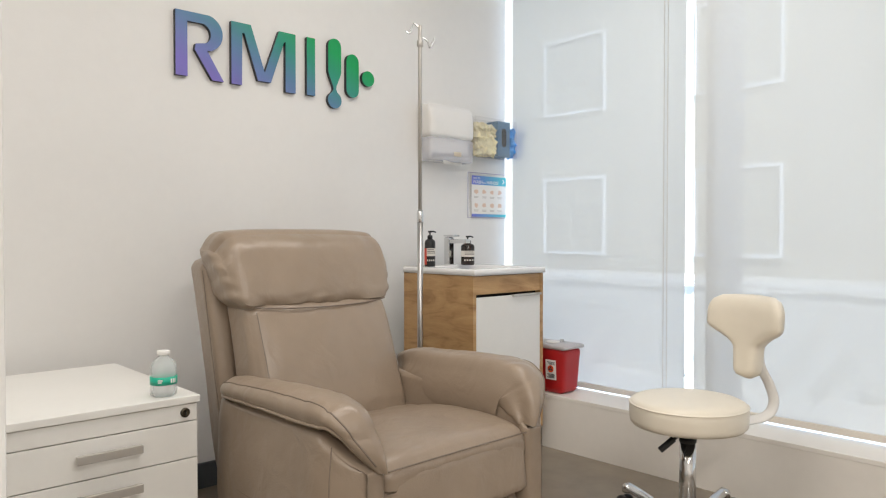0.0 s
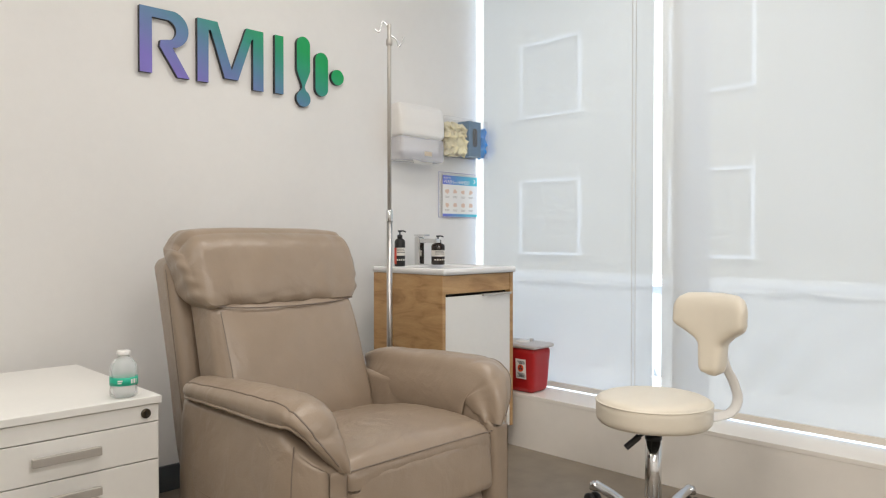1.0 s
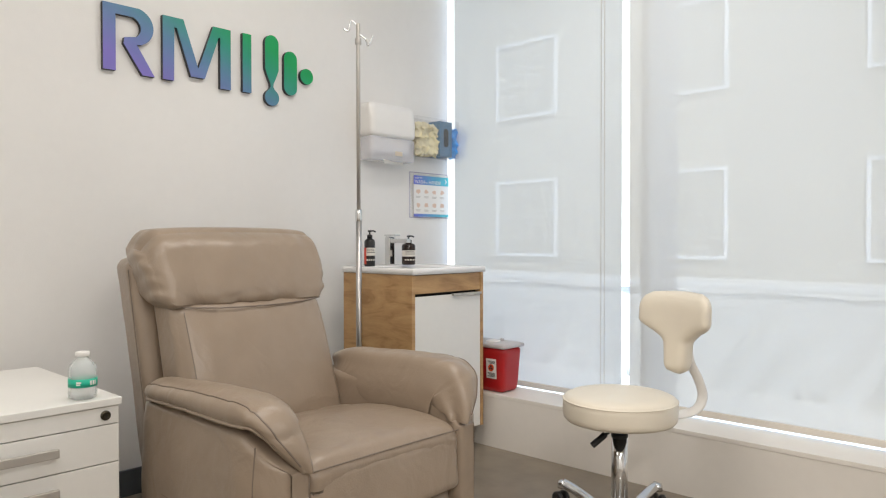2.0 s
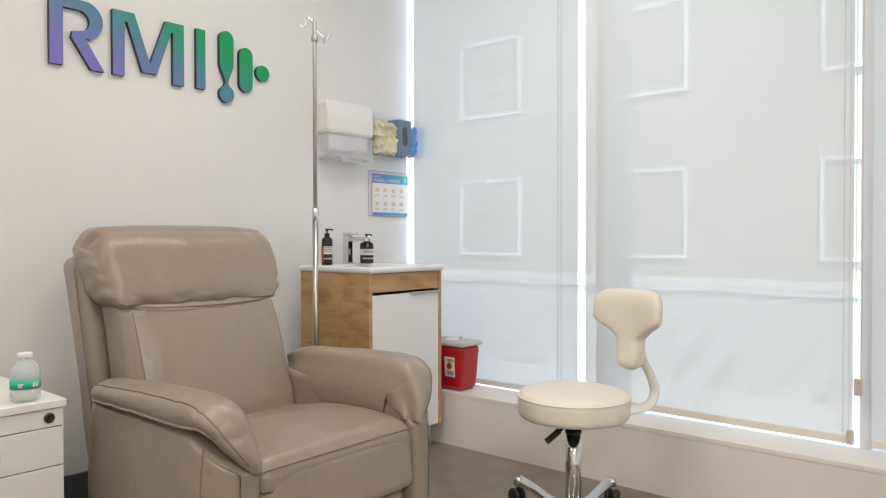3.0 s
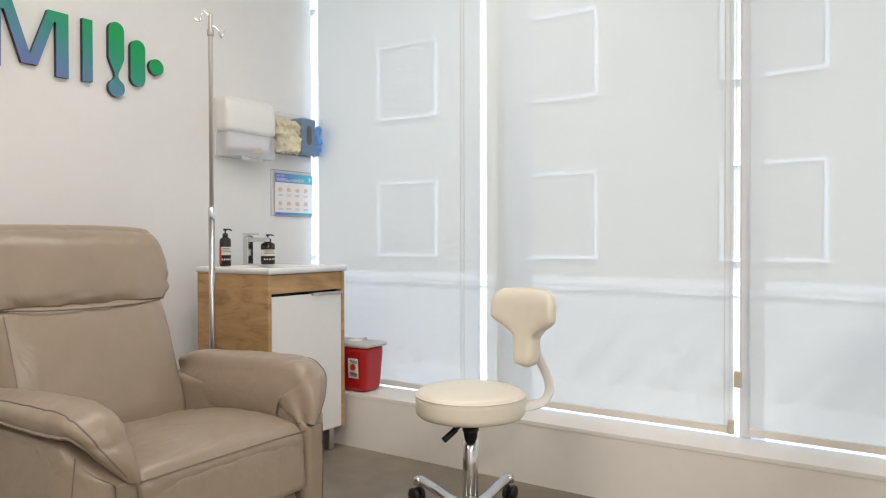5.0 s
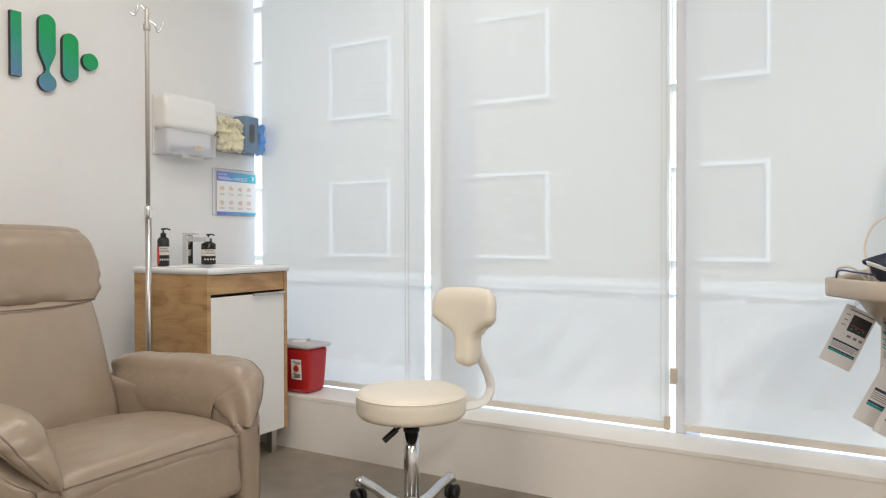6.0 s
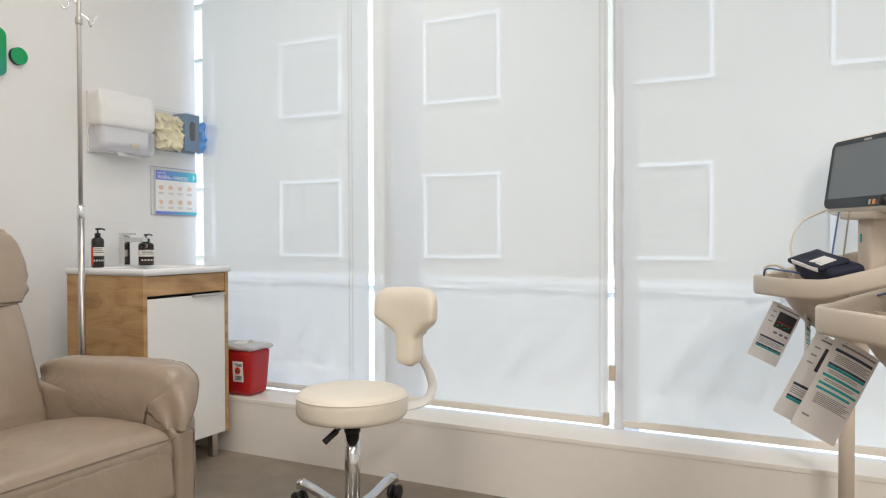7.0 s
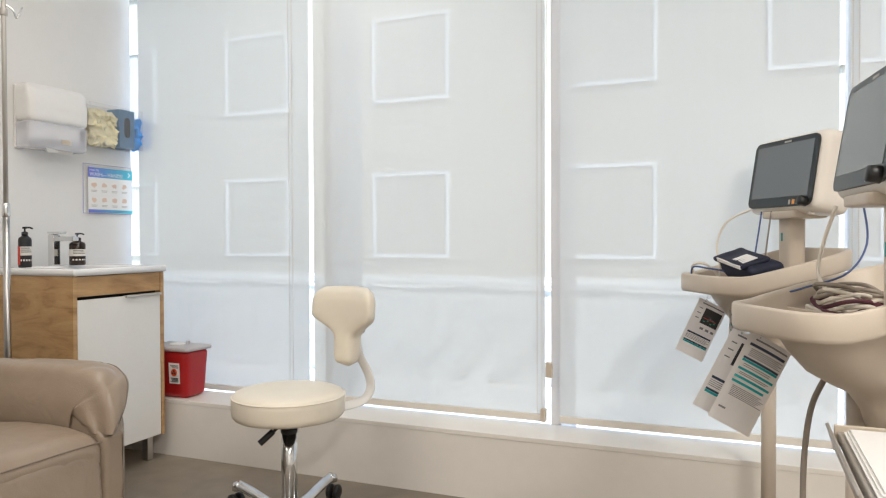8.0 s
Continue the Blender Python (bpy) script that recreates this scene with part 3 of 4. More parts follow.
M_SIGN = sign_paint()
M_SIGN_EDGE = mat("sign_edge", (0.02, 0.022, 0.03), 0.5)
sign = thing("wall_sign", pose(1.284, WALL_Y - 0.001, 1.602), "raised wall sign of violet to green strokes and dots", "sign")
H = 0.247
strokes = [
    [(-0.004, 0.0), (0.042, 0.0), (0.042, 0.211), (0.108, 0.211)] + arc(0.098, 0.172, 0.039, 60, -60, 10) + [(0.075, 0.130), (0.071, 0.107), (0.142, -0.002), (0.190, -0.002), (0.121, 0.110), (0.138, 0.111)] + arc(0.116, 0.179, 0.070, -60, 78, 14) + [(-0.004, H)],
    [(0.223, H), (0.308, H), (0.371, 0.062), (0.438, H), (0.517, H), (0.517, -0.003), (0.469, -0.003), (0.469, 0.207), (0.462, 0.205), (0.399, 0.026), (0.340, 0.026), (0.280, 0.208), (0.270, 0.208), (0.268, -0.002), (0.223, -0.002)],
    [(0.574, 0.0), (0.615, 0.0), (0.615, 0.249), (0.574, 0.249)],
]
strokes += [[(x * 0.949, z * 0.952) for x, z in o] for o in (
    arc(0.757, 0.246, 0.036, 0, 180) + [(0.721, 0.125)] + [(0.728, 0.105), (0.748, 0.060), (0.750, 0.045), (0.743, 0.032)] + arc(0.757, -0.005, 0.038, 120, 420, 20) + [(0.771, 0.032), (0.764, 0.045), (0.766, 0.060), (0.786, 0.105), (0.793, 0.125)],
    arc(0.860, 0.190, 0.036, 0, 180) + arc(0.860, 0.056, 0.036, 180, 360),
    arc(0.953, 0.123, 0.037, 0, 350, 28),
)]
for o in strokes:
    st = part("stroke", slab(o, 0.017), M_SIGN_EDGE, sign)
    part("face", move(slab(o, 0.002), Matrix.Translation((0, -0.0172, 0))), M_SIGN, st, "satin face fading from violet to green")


# ---- drip stand ----
iv = thing("drip_stand", pose(2.192, 2.635, 0), "chrome drip stand with two hooks, beside the recliner", "drip stand")
part("upper_tube", lathe([(0.0085, 1.06), (0.0085, 1.885), (0.007, 1.89)], 20), M_GREYBAR, iv, smooth=True)
part("lower_tube", lathe([(0.0125, 0.06), (0.0125, 1.075)], 20), M_STEEL, iv, smooth=True)
part("joint_collar", lathe([(0.0135, 1.05), (0.0145, 1.053), (0.0145, 1.095), (0.0120, 1.10)], 20), M_CHROME, iv, smooth=True)
part("grip_ring", lathe([(0.0125, 1.800), (0.0135, 1.802), (0.0135, 1.824), (0.0125, 1.826)], 20), M_GREYBAR, iv, smooth=True)
for s in (-1, 1):
    u = Vector((0.72, -0.69, 0)) * s
    dz = 0.03 if s < 0 else -0.018
    part("hook", tube([u * 0.0 + Vector((0, 0, 1.855 + dz * 0.6)), u * 0.030 + Vector((0, 0, 1.886 + dz * 0.5 if s < 0 else 1.825)), u * 0.042 + Vector((0, 0, 1.845 + dz * 0.4 if s < 0 else 1.795)), u * 0.062 + Vector((0, 0, 1.868 if s < 0 else 1.838))], 0.0035, 8), M_CHROME, iv, smooth=True)
hub = part("hub", lathe([(0.03, 0.045), (0.03, 0.075), (0.014, 0.085)], 20), M_STEEL, iv, smooth=True)
for k in range(5):
    a = radians(72 * k + 20)
    d = Vector((math.cos(a), math.sin(a), 0))
    lg = part("leg", tube([d * 0.02 + Vector((0, 0, 0.06)), d * 0.11 + Vector((0, 0, 0.055)), d * 0.2 + Vector((0, 0, 0.045))], 0.009, 8), M_STEEL, iv, smooth=True)
    part("castor", move(lathe([(0.02, -0.008), (0.02, 0.008)], 16), Matrix.Translation(d * 0.2 + Vector((0, 0, 0.02))) @ pose(0, 0, 0, 90, 0, 72 * k + 20)), M_BLACK, lg)


# ---- washstand ----
def washstand():
    x0, x1, y0, y1 = 2.300, 2.762, 2.422, 2.872
    v = thing("washstand", pose((x0 + x1) / 2, (y0 + y1) / 2, 0), "oak washstand cabinet with a white door and ceramic basin top", "washstand")
    L = Matrix.Translation((-(x0 + x1) / 2, -(y0 + y1) / 2, 0))
    part("side_panel", move(box(x0, x0 + 0.019, y0, y1, 0.11, 0.822, 0.001), L), M_OAK, v)
    part("side_panel", move(box(x1 - 0.019, x1, y0, y1, 0.11, 0.822, 0.001), L), M_OAK, v)
    part("body", move(box(x0 + 0.0195, x1 - 0.0195, y0 + 0.045, y1 - 0.002, 0.112, 0.80), L), M_LAMINATE, v)
    # Near-black strip stands in for the shade between drawer and door.
    part("recess", move(box(x0 + 0.0195, x1 - 0.0195, y0 + 0.03, y0 + 0.044, 0.70, 0.82), L), M_DARK, v)
    part("drawer_front", move(box(x0 + 0.021, x1 - 0.021, y0 + 0.003, y0 + 0.021, 0.741, 0.819, 0.001), L), M_OAK, v)
    dr = part("door", move(box(x0 + 0.021, x1 - 0.021, y0 + 0.001, y0 + 0.019, 0.113, 0.728, 0.0015), L), M_LAMINATE, v, "plain white door")
    part("handle", move(box(2.548, x1 - 0.024, y0 - 0.012, y0 + 0.006, 0.722, 0.732, 0.0015), L), M_GREYBAR, dr, "satin metal edge handle")
    for x in (x0 + 0.03, x1 - 0.06):
        for y in (y0 + 0.04, y1 - 0.07):
            part("leg", move(box(x, x + 0.032, y, y + 0.032, 0, 0.111, 0.002), L), M_STEEL, v)
    # basin top: rim, sloped bowl
    bm = bmesh.new()
    X0, X1, Y0, Y1, T = x0 - 0.004, x1 + 0.006, y0 - 0.012, y1 + 0.006, 0.849
    def ring(a, z, r):
        pts = []
        for cx_, cy_, st in ((X1 - a - r, Y1 - a - r, 0), (X0 + a + r, Y1 - a - r, 90), (X0 + a + r, Y0 + a + r, 180), (X1 - a - r, Y0 + a + r, 270)):
            for k in range(5):
                t = radians(st + 22.5 * k)
                pts.append(bm.verts.new((cx_ + r * math.cos(t), cy_ + r * math.sin(t), z)))
        return pts
    rings = [ring(0.0, 0.8225, 0.006), ring(0.0, T - 0.003, 0.006), ring(0.003, T, 0.006), ring(0.05, T, 0.03), ring(0.058, T - 0.006, 0.03), ring(0.085, T - 0.045, 0.04)]
    for lo, hi in zip(rings, rings[1:]):
        n = len(lo)
        for k in range(n):
            bm.faces.new((lo[k], lo[(k + 1) % n], hi[(k + 1) % n], hi[k]))
    bm.faces.new(rings[-1])
    bm.faces.new(rings[0][::-1])
    part("basin", move(bm, L), M_CERAMIC, v, "white ceramic basin top", True)
    # tap
    tp = part("tap", move(box(2.545, 2.583, 2.828, 2.862, 0.849, 0.985, 0.005), L), M_CHROME, v, "square chrome mixer tap")
    part("spout", move(box(2.548, 2.580, 2.715, 2.828, 0.955, 0.975, 0.004), L), M_CHROME, tp)
    part("lever", move(box(2.546, 2.582, 2.79, 2.866, 0.988, 0.996, 0.002), L), M_CHROME, tp)
    return v


washstand()

M_AMBER = mat("dark_bottle", (0.020, 0.009, 0.005), 0.12)
M_LABELPAPER = mat("cream_label", (0.72, 0.68, 0.62), 0.6)
M_REDLABEL = mat("red_label", (0.62, 0.06, 0.03), 0.5)


def pump_bottle(x, y, r, h, kind):
    b = thing("soap_bottle", pose(x, y, 0.850, 0, 0, 0), "dark amber pump soap bottle with a pale label" if kind else "slim black pump soap bottle with a red-edged label", "soap bottle", "soap bottles")
    part("body", lathe([(r * 0.92, 0), (r, 0.004), (r, h * 0.86), (r * 0.9, h * 0.93), (r * 0.45, h)], 32), M_AMBER if kind else M_BLACK, b, smooth=True)
    part("collar", lathe([(r * 0.48, h), (r * 0.48, h + 0.014), (r * 0.2, h + 0.017)], 24), M_BLACK, b, smooth=True)
    part("stem", lathe([(0.0035, h + 0.014), (0.0035, h + 0.030)], 12), M_BLACK, b)
    hd = lathe([(0.009, h + 0.028), (0.009, h + 0.036)], 20)
    part("nozzle", tube([(0, 0, h + 0.033), (0.018, -0.004, h + 0.033), (0.030, -0.006, h + 0.029)], 0.0035, 8, hd), M_BLACK, b)

    def band(a0, a1, z0, z1, rr):
        n = 14
        bm = bmesh.new()
        lo = [bm.verts.new((rr * math.cos(radians(a0 + (a1 - a0) * i / n)), rr * math.sin(radians(a0 + (a1 - a0) * i / n)), z0)) for i in range(n + 1)]
        hi = [bm.verts.new((v.co.x, v.co.y, z1)) for v in lo]
        for i in range(n):
            bm.faces.new((lo[i], lo[i + 1], hi[i + 1], hi[i]))
        return bm
    lab = part("label", band(-215, -35, h * 0.38, h * 0.66, r + 0.0005), M_LABELPAPER, b)
    for q in range(3):
        part("print_bar", band(-160, -85 + 9 * q, h * (0.60 - 0.06 * q), h * (0.62 - 0.06 * q), r + 0.0009), M_INK, lab)
    for q in range(5):
        part("print_bar", band(-165 + 22 * q, -152 + 22 * q, h * 0.20, h * 0.26, r + 0.0008), M_LABELPAPER, lab)
    if not kind:
        part("red_edge", band(-215, -168, h * 0.08, h * 0.66, r + 0.0011), M_REDLABEL, lab)
    return b


pump_bottle(2.362, 2.76, 0.0245, 0.128, 0)
pump_bottle(2.622, 2.775, 0.033, 0.105, 1)


# ---- sharps bin on the ledge ----
M_FOG = clear_film("cloudy_lid", (0.62, 0.60, 0.60), 0.75, 0.3)
sb = thing("sharps_bin", pose(2.892, 2.468, SILL_Z), "red plastic sharps bin with a cloudy lid and warning label", "sharps bin")


def bin_shape(p, w):
    k = 1 + 0.08 * p.z
    return Vector((w.x * k, w.y * k, w.z))


part("body", soft_box((0, 0, 0.106), (0.136, 0.228, 0.210), 0.022, 12, bin_shape), M_RED, sb, smooth=True)
lid = part("lid", soft_box((0, 0, 0.220), (0.160, 0.262, 0.022), 0.010, 10), M_FOG, sb, "cloudy grey plastic lid", True)
part("lid_disc", lathe([(0.034, 0.230), (0.034, 0.235), (0.025, 0.237)], 28), M_WHITEPL, lid, smooth=True)
part("lid_tab", box(0.030, 0.036, -0.04, -0.02, 0.230, 0.245, 0.001), M_FOG, lid)
lb = part("label", box(-0.0735, -0.0720, -0.078, -0.018, 0.067, 0.160), M_PAPER, sb, "white label with an orange warning disc")
for v in lb.data.vertices:
    v.co.x -= (v.co.z - 0.099) * 0.052
dsc = part("warning_disc", move(lathe([(0.017, 0), (0.017, 0.001)], 24), pose(-0.0752, -0.048, 0.118, 0, -87, 0)), mat("orange_print", (0.75, 0.09, 0.02), 0.5), lb)
for k in range(3):
    a = radians(90 + 120 * k)
    part("mark", move(lathe([(0.0052, 0), (0.0052, 0.0006)], 14), pose(-0.0765, -0.048 + 0.007 * math.cos(a), 0.118 + 0.007 * math.sin(a), 0, -87, 0)), M_INK, lb)
for k, z in enumerate((0.149, 0.144, 0.139, 0.093, 0.088, 0.083, 0.078)):
    part("print_bar", box(-0.0768, -0.0760, -0.073, -0.028 - 0.006 * (k % 3), z - 0.0012, z + 0.0012), M_INK, lb)


# ---- stool ----
def stool():
    s = thing("swivel_stool", pose(2.320, 1.466, 0), "cream vinyl swivel stool with a T-shaped backrest and chrome base", "stool")
    R = 0.184
    part("seat", lathe([(R - 0.030, 0.376), (R - 0.010, 0.379), (R - 0.002, 0.388), (R, 0.40), (R + 0.001, 0.43), (R, 0.446), (R - 0.006, 0.456), (R - 0.02, 0.463), (R - 0.06, 0.467), (0.06, 0.469), (0.01, 0.4695)], 64), M_CREAM, s, smooth=True)
    part("piping", move(lathe([(R - 0.004, 0.4445), (R + 0.0022, 0.4465), (R + 0.0022, 0.4490), (R - 0.004, 0.451)], 64), Matrix()), M_CREAM, s, smooth=True)
    part("seat_plate", lathe([(R - 0.05, 0.368), (R - 0.045, 0.377)], 48), M_BLACK, s)
    part("boss", lathe([(0.03, 0.352), (0.038, 0.360), (0.038, 0.369)], 24), M_BLACK, s, smooth=True)
    part("piston", lathe([(0.0165, 0.32), (0.0165, 0.355)], 20), M_CHROME, s, smooth=True)
    part("column", lathe([(0.027, 0.06), (0.0265, 0.20), (0.0255, 0.326)], 28), M_CHROME, s, smooth=True)
    part("column_cap", lathe([(0.027, 0.322), (0.0275, 0.326), (0.0275, 0.333), (0.024, 0.336)], 28), M_BLACK, s, smooth=True)
    part("knob", move(lathe([(0.017, 0), (0.017, 0.018)], 20), pose(0.105, -0.055, 0.353)), M_STEEL, s, smooth=True)
    lv = part("lever", tube([(-0.02, -0.02, 0.362), (-0.05, -0.004, 0.357), (-0.085, 0.02, 0.330)], 0.005, 8), M_BLACK, s, smooth=True)
    part("paddle", tube([(-0.072, 0.011, 0.343), (-0.082, 0.018, 0.333), (-0.098, 0.030, 0.318), (-0.108, 0.037, 0.309)], 0.013, 12, flat=0.8), M_BLACK, lv, smooth=True)
    part("hub", lathe([(0.030, 0.045), (0.040, 0.052), (0.040, 0.078), (0.029, 0.092)], 28), M_CHROME, s, smooth=True)
    for k in range(5):
        a = radians(72 * k + 2)
        d = Vector((math.cos(a), math.sin(a), 0))
        lg = part("leg", tube([d * 0.03 + Vector((0, 0, 0.062)), d * 0.12 + Vector((0, 0, 0.064)), d * 0.21 + Vector((0, 0, 0.080)), d * 0.285 + Vector((0, 0, 0.088))], 0.017, 10, flat=0.6), M_CHROME, s, smooth=True)
        cap = d * 0.283
        part("leg_cap", lathe([(0.020, 0.070), (0.020, 0.088), (0.016, 0.095), (0.009, 0.098)], 20, (cap.x, cap.y, 0)), M_CHROME, lg, smooth=True)
        for o in (-0.014, 0.014):
            t = Vector((-d.y, d.x, 0)) * o
            part("castor_wheel", move(lathe([(0.020, -0.009), (0.027, -0.006), (0.027, 0.006), (0.020, 0.009)], 20), Matrix.Translation(cap + t + d * 0.012 + Vector((0, 0, 0.0275))) @ pose(0, 0, 0, 90, 0, 72 * k + 2)), M_BLACK, lg, smooth=True)
    # backrest: a T of padded vinyl, turned towards the seat
    ang = 75.0
    N = 30
    bm = bmesh.new()

    def half_width(v):
        # v: 0 at the foot, 1 at the top
        if v < 0.36:
            return 0.041 + 0.008 * v / 0.36
        q = min(1.0, (v - 0.36) / 0.30)
        return 0.049 + 0.094 * (3 * q ** 2 - 2 * q ** 3)
    rings = []
    M = 26
    for i in range(M + 1):
        v = i / M
        hgt = 0.262 * v
        cap_lo, cap_hi = min(1, math.sqrt(max(0.0, 1 - (1 - min(1, v / 0.12)) ** 2))), min(1, math.sqrt(max(0.0, 1 - (1 - min(1, (1 - v) / 0.20)) ** 2)))
        wv = half_width(v) * (0.35 + 0.65 * cap_lo) * (0.72 + 0.28 * cap_hi)
        th = 0.036 * (0.25 + 0.75 * cap_lo) * (0.30 + 0.70 * cap_hi)
        ring = []
        for k in range(N):
            a = 2 * math.pi * k / N
            c, sn = math.cos(a), math.sin(a)
            x = wv * math.copysign(abs(c) ** 0.75, c)
            y = th * math.copysign(abs(sn) ** 0.7, sn)
            y += 0.22 * x * x / 0.13 - 0.018 * v
            z = hgt + 0.012 * (1 - (x / 0.16) ** 2) * v + 0.002 * noise.noise(Vector((x * 30, y * 30, hgt * 30)))
            ring.append(bm.verts.new((x, y, z)))
        rings.append(ring)
    for lo, hi in zip(rings, rings[1:]):
        for k in range(N):
            bm.faces.new((lo[k], lo[(k + 1) % N], hi[(k + 1) % N], hi[k]))
    bm.faces.new(rings[0][::-1])
    bm.faces.new(rings[-1])
    br = part("backrest", move(bm, pose(0.186, -0.112, 0.522, 0, 0, ang)), M_CREAM, s, "padded T-shaped cream backrest", True)
    part("back_bracket", tube([(0.10, -0.045, 0.372), (0.17, -0.10, 0.378), (0.225, -0.155, 0.395), (0.248, -0.172, 0.440), (0.240, -0.160, 0.500), (0.222, -0.138, 0.560), (0.214, -0.13, 0.64)], 0.018, 12, flat=0.35), M_WHITEPL, s, "white curved flat steel bracket", True)
    part("bracket_knob", move(lathe([(0.014, 0), (0.014, 0.02)], 18), pose(0.222, -0.138, 0.640, 90, 0, ang)), M_STEEL, br, smooth=True)
    return s


stool()

# ---- towel dispenser, glove holder, poster ----
M_SMOKE = clear_film("smoky_plastic", (0.80, 0.80, 0.86), 0.40, 0.12)
td = thing("towel_dispenser", pose(2.655, WALL_Y - 0.001, 1.36), "white paper towel dispenser with a smoky lower half", "dispenser")


def disp_shape(p, w):
    w.y += 0.02 * max(0, p.z) * max(0, -p.y)
    return w


part("cover", soft_box((0, -0.056, 0.200), (0.305, 0.108, 0.170), 0.026, 12, disp_shape), M_WHITEPL, td, smooth=True)
part("tray", soft_box((0, -0.054, 0.062), (0.302, 0.100, 0.122), 0.018, 10), M_SMOKE, td, "smoky see-through plastic", True)
part("back_plate", box(-0.148, 0.148, -0.012, 0, 0.004, 0.28, 0.004), M_WHITEPL, td)
part("towel_stack", box(-0.125, 0.125, -0.085, -0.018, 0.045, 0.12, 0.008), M_PAPER, td)
part("thumb_gap", box(0.005, 0.055, -0.106, -0.1035, 0.030, 0.052, 0.001), M_CHAIN, td)
bm = bmesh.new()
a_ = [bm.verts.new((x, -0.085 + 0.01 * math.sin(x * 20), 0.022)) for x in (-0.07, -0.03, 0.03, 0.09)]
b_ = [bm.verts.new((x * 0.95 - 0.004, -0.094 + 0.012 * math.sin(x * 30), -0.012 + 0.003 * math.cos(x * 40))) for x in (-0.065, -0.03, 0.03, 0.085)]
for k in range(3):
    bm.faces.new((a_[k], a_[k + 1], b_[k + 1], b_[k]))
bmesh.ops.solidify(bm, geom=bm.faces[:], thickness=0.001)
part("towel_end", bm, M_PAPER, td)

M_ACRYL = clear_film("clear_acrylic", (0.85, 0.88, 0.92), 0.07, 0.05)
GX0, GX1, GZ0 = 2.818, 3.236, 1.413
gh = thing("glove_holder", pose((GX0 + GX1) / 2, WALL_Y - 0.001, GZ0), "clear acrylic wall holder for glove boxes", "glove holder")
hw = (GX1 - GX0) / 2
for nm, bx in (("front_panel", (-hw, hw, -0.102, -0.099, 0, 0.2)), ("back_panel", (-hw, hw, -0.004, -0.001, 0, 0.205)), ("floor_panel", (-hw, hw, -0.0985, -0.0045, 0, 0.003)), ("end_panel", (-hw, -hw + 0.003, -0.0985, -0.0045, 0.0035, 0.2)), ("end_panel", (hw - 0.003, hw, -0.0985, -0.0045, 0.0035, 0.2)), ("divider", (-0.010, -0.007, -0.0985, -0.0045, 0.0035, 0.2))):
    part(nm, box(*bx), M_ACRYL, gh)
M_GLOVE_C = mat("cream_gloves", (0.90, 0.79, 0.52), 0.55, grain=0.3, scale=60)
M_GLOVE_B = mat("blue_gloves", (0.05, 0.34, 0.92), 0.45, grain=0.35, scale=60)
M_CARTON = mat("slate_carton", (0.085, 0.19, 0.32), 0.5, grain=0.08)


def rumple(amount, fq, seed):
    def f(p, w):
        n = Vector((noise.noise(w * fq + Vector((seed, 0, 0))), noise.noise(w * fq + Vector((0, seed, 5))), noise.noise(w * fq + Vector((3, 0, seed)))))
        return w + n * amount
    return f


M_CARTON_C = mat("cream_carton", (0.66, 0.56, 0.36), 0.55, grain=0.25, scale=40)
gb = thing("cream_glove_box", pose((GX0 + GX1) / 2, WALL_Y, GZ0), "cream glove box with crumpled gloves bulging out", "glove box", "glove boxes")
part("carton", box(-0.200, -0.040, -0.070, -0.010, 0.004, 0.165, 0.002), M_CARTON_C, gb)
part("gloves", soft_box((-0.120, -0.066, 0.088), (0.158, 0.060, 0.165), 0.024, 30, rumple(0.022, 48, 4)), M_GLOVE_C, gb)
gb2 = thing("blue_glove_box", pose((GX0 + GX1) / 2, WALL_Y, GZ0), "slate blue carton with bright blue gloves pulled out", "glove box", "glove boxes")
part("carton", box(-0.030, 0.066, -0.094, -0.010, 0.004, 0.192, 0.002), M_CARTON, gb2)
# Flat plate; the dark of the opening is its colour.
part("slot", move(slab(arc(0, 0.032, 0.018, 0, 180) + arc(0, -0.032, 0.018, 180, 360), 0.001), pose(0.018, -0.0945, 0.105)), M_DARK, gb2, "oval slot, the shade inside painted black")
part("gloves", soft_box((0.134, -0.058, 0.084), (0.122, 0.070, 0.155), 0.026, 28, rumple(0.022, 40, 11)), M_GLOVE_B, gb2)

M_POSTER_BLUE, M_POSTER_TEAL = mat("poster_blue", (0.16, 0.20, 0.62), 0.4), mat("poster_teal", (0.07, 0.50, 0.58), 0.4)
M_TAN = mat("poster_tan", (0.74, 0.55, 0.43), 0.6)
M_LILAC = clear_film("lilac_acrylic_edge", (0.60, 0.56, 0.85), 0.45, 0.1)
po = thing("hygiene_poster", pose(2.855, WALL_Y - 0.001, 1.088), "hand washing poster with blue bands in a clear holder", "poster")
part("holder", box(0.0, 0.300, -0.006, 0, 0, 0.243, 0.001), M_ACRYL, po)
for bx in ((0, 0.003, 0, 0.243), (0.003, 0.300, 0, 0.003), (0.003, 0.300, 0.240, 0.243)):
    part("holder_edge", box(bx[0], bx[1], -0.0075, -0.0062, bx[2], bx[3]), M_LILAC, po)
sh = part("sheet", box(0.028, 0.299, -0.0090, -0.0080, 0.006, 0.226), M_PAPER, po)
for k in range(8):
    f = k / 7
    m_ = mat("poster_band", (0.16 - 0.09 * f, 0.20 + 0.30 * f, 0.62 - 0.03 * f), 0.4) if k not in (0, 7) else (M_POSTER_BLUE if k == 0 else M_POSTER_TEAL)
    for z0, z1 in ((0.178, 0.226), (0.006, 0.021)):
        part("band", box(0.028 + 0.033875 * k, 0.028 + 0.033875 * (k + 1), -0.0098, -0.0091, z0, z1), m_, sh)


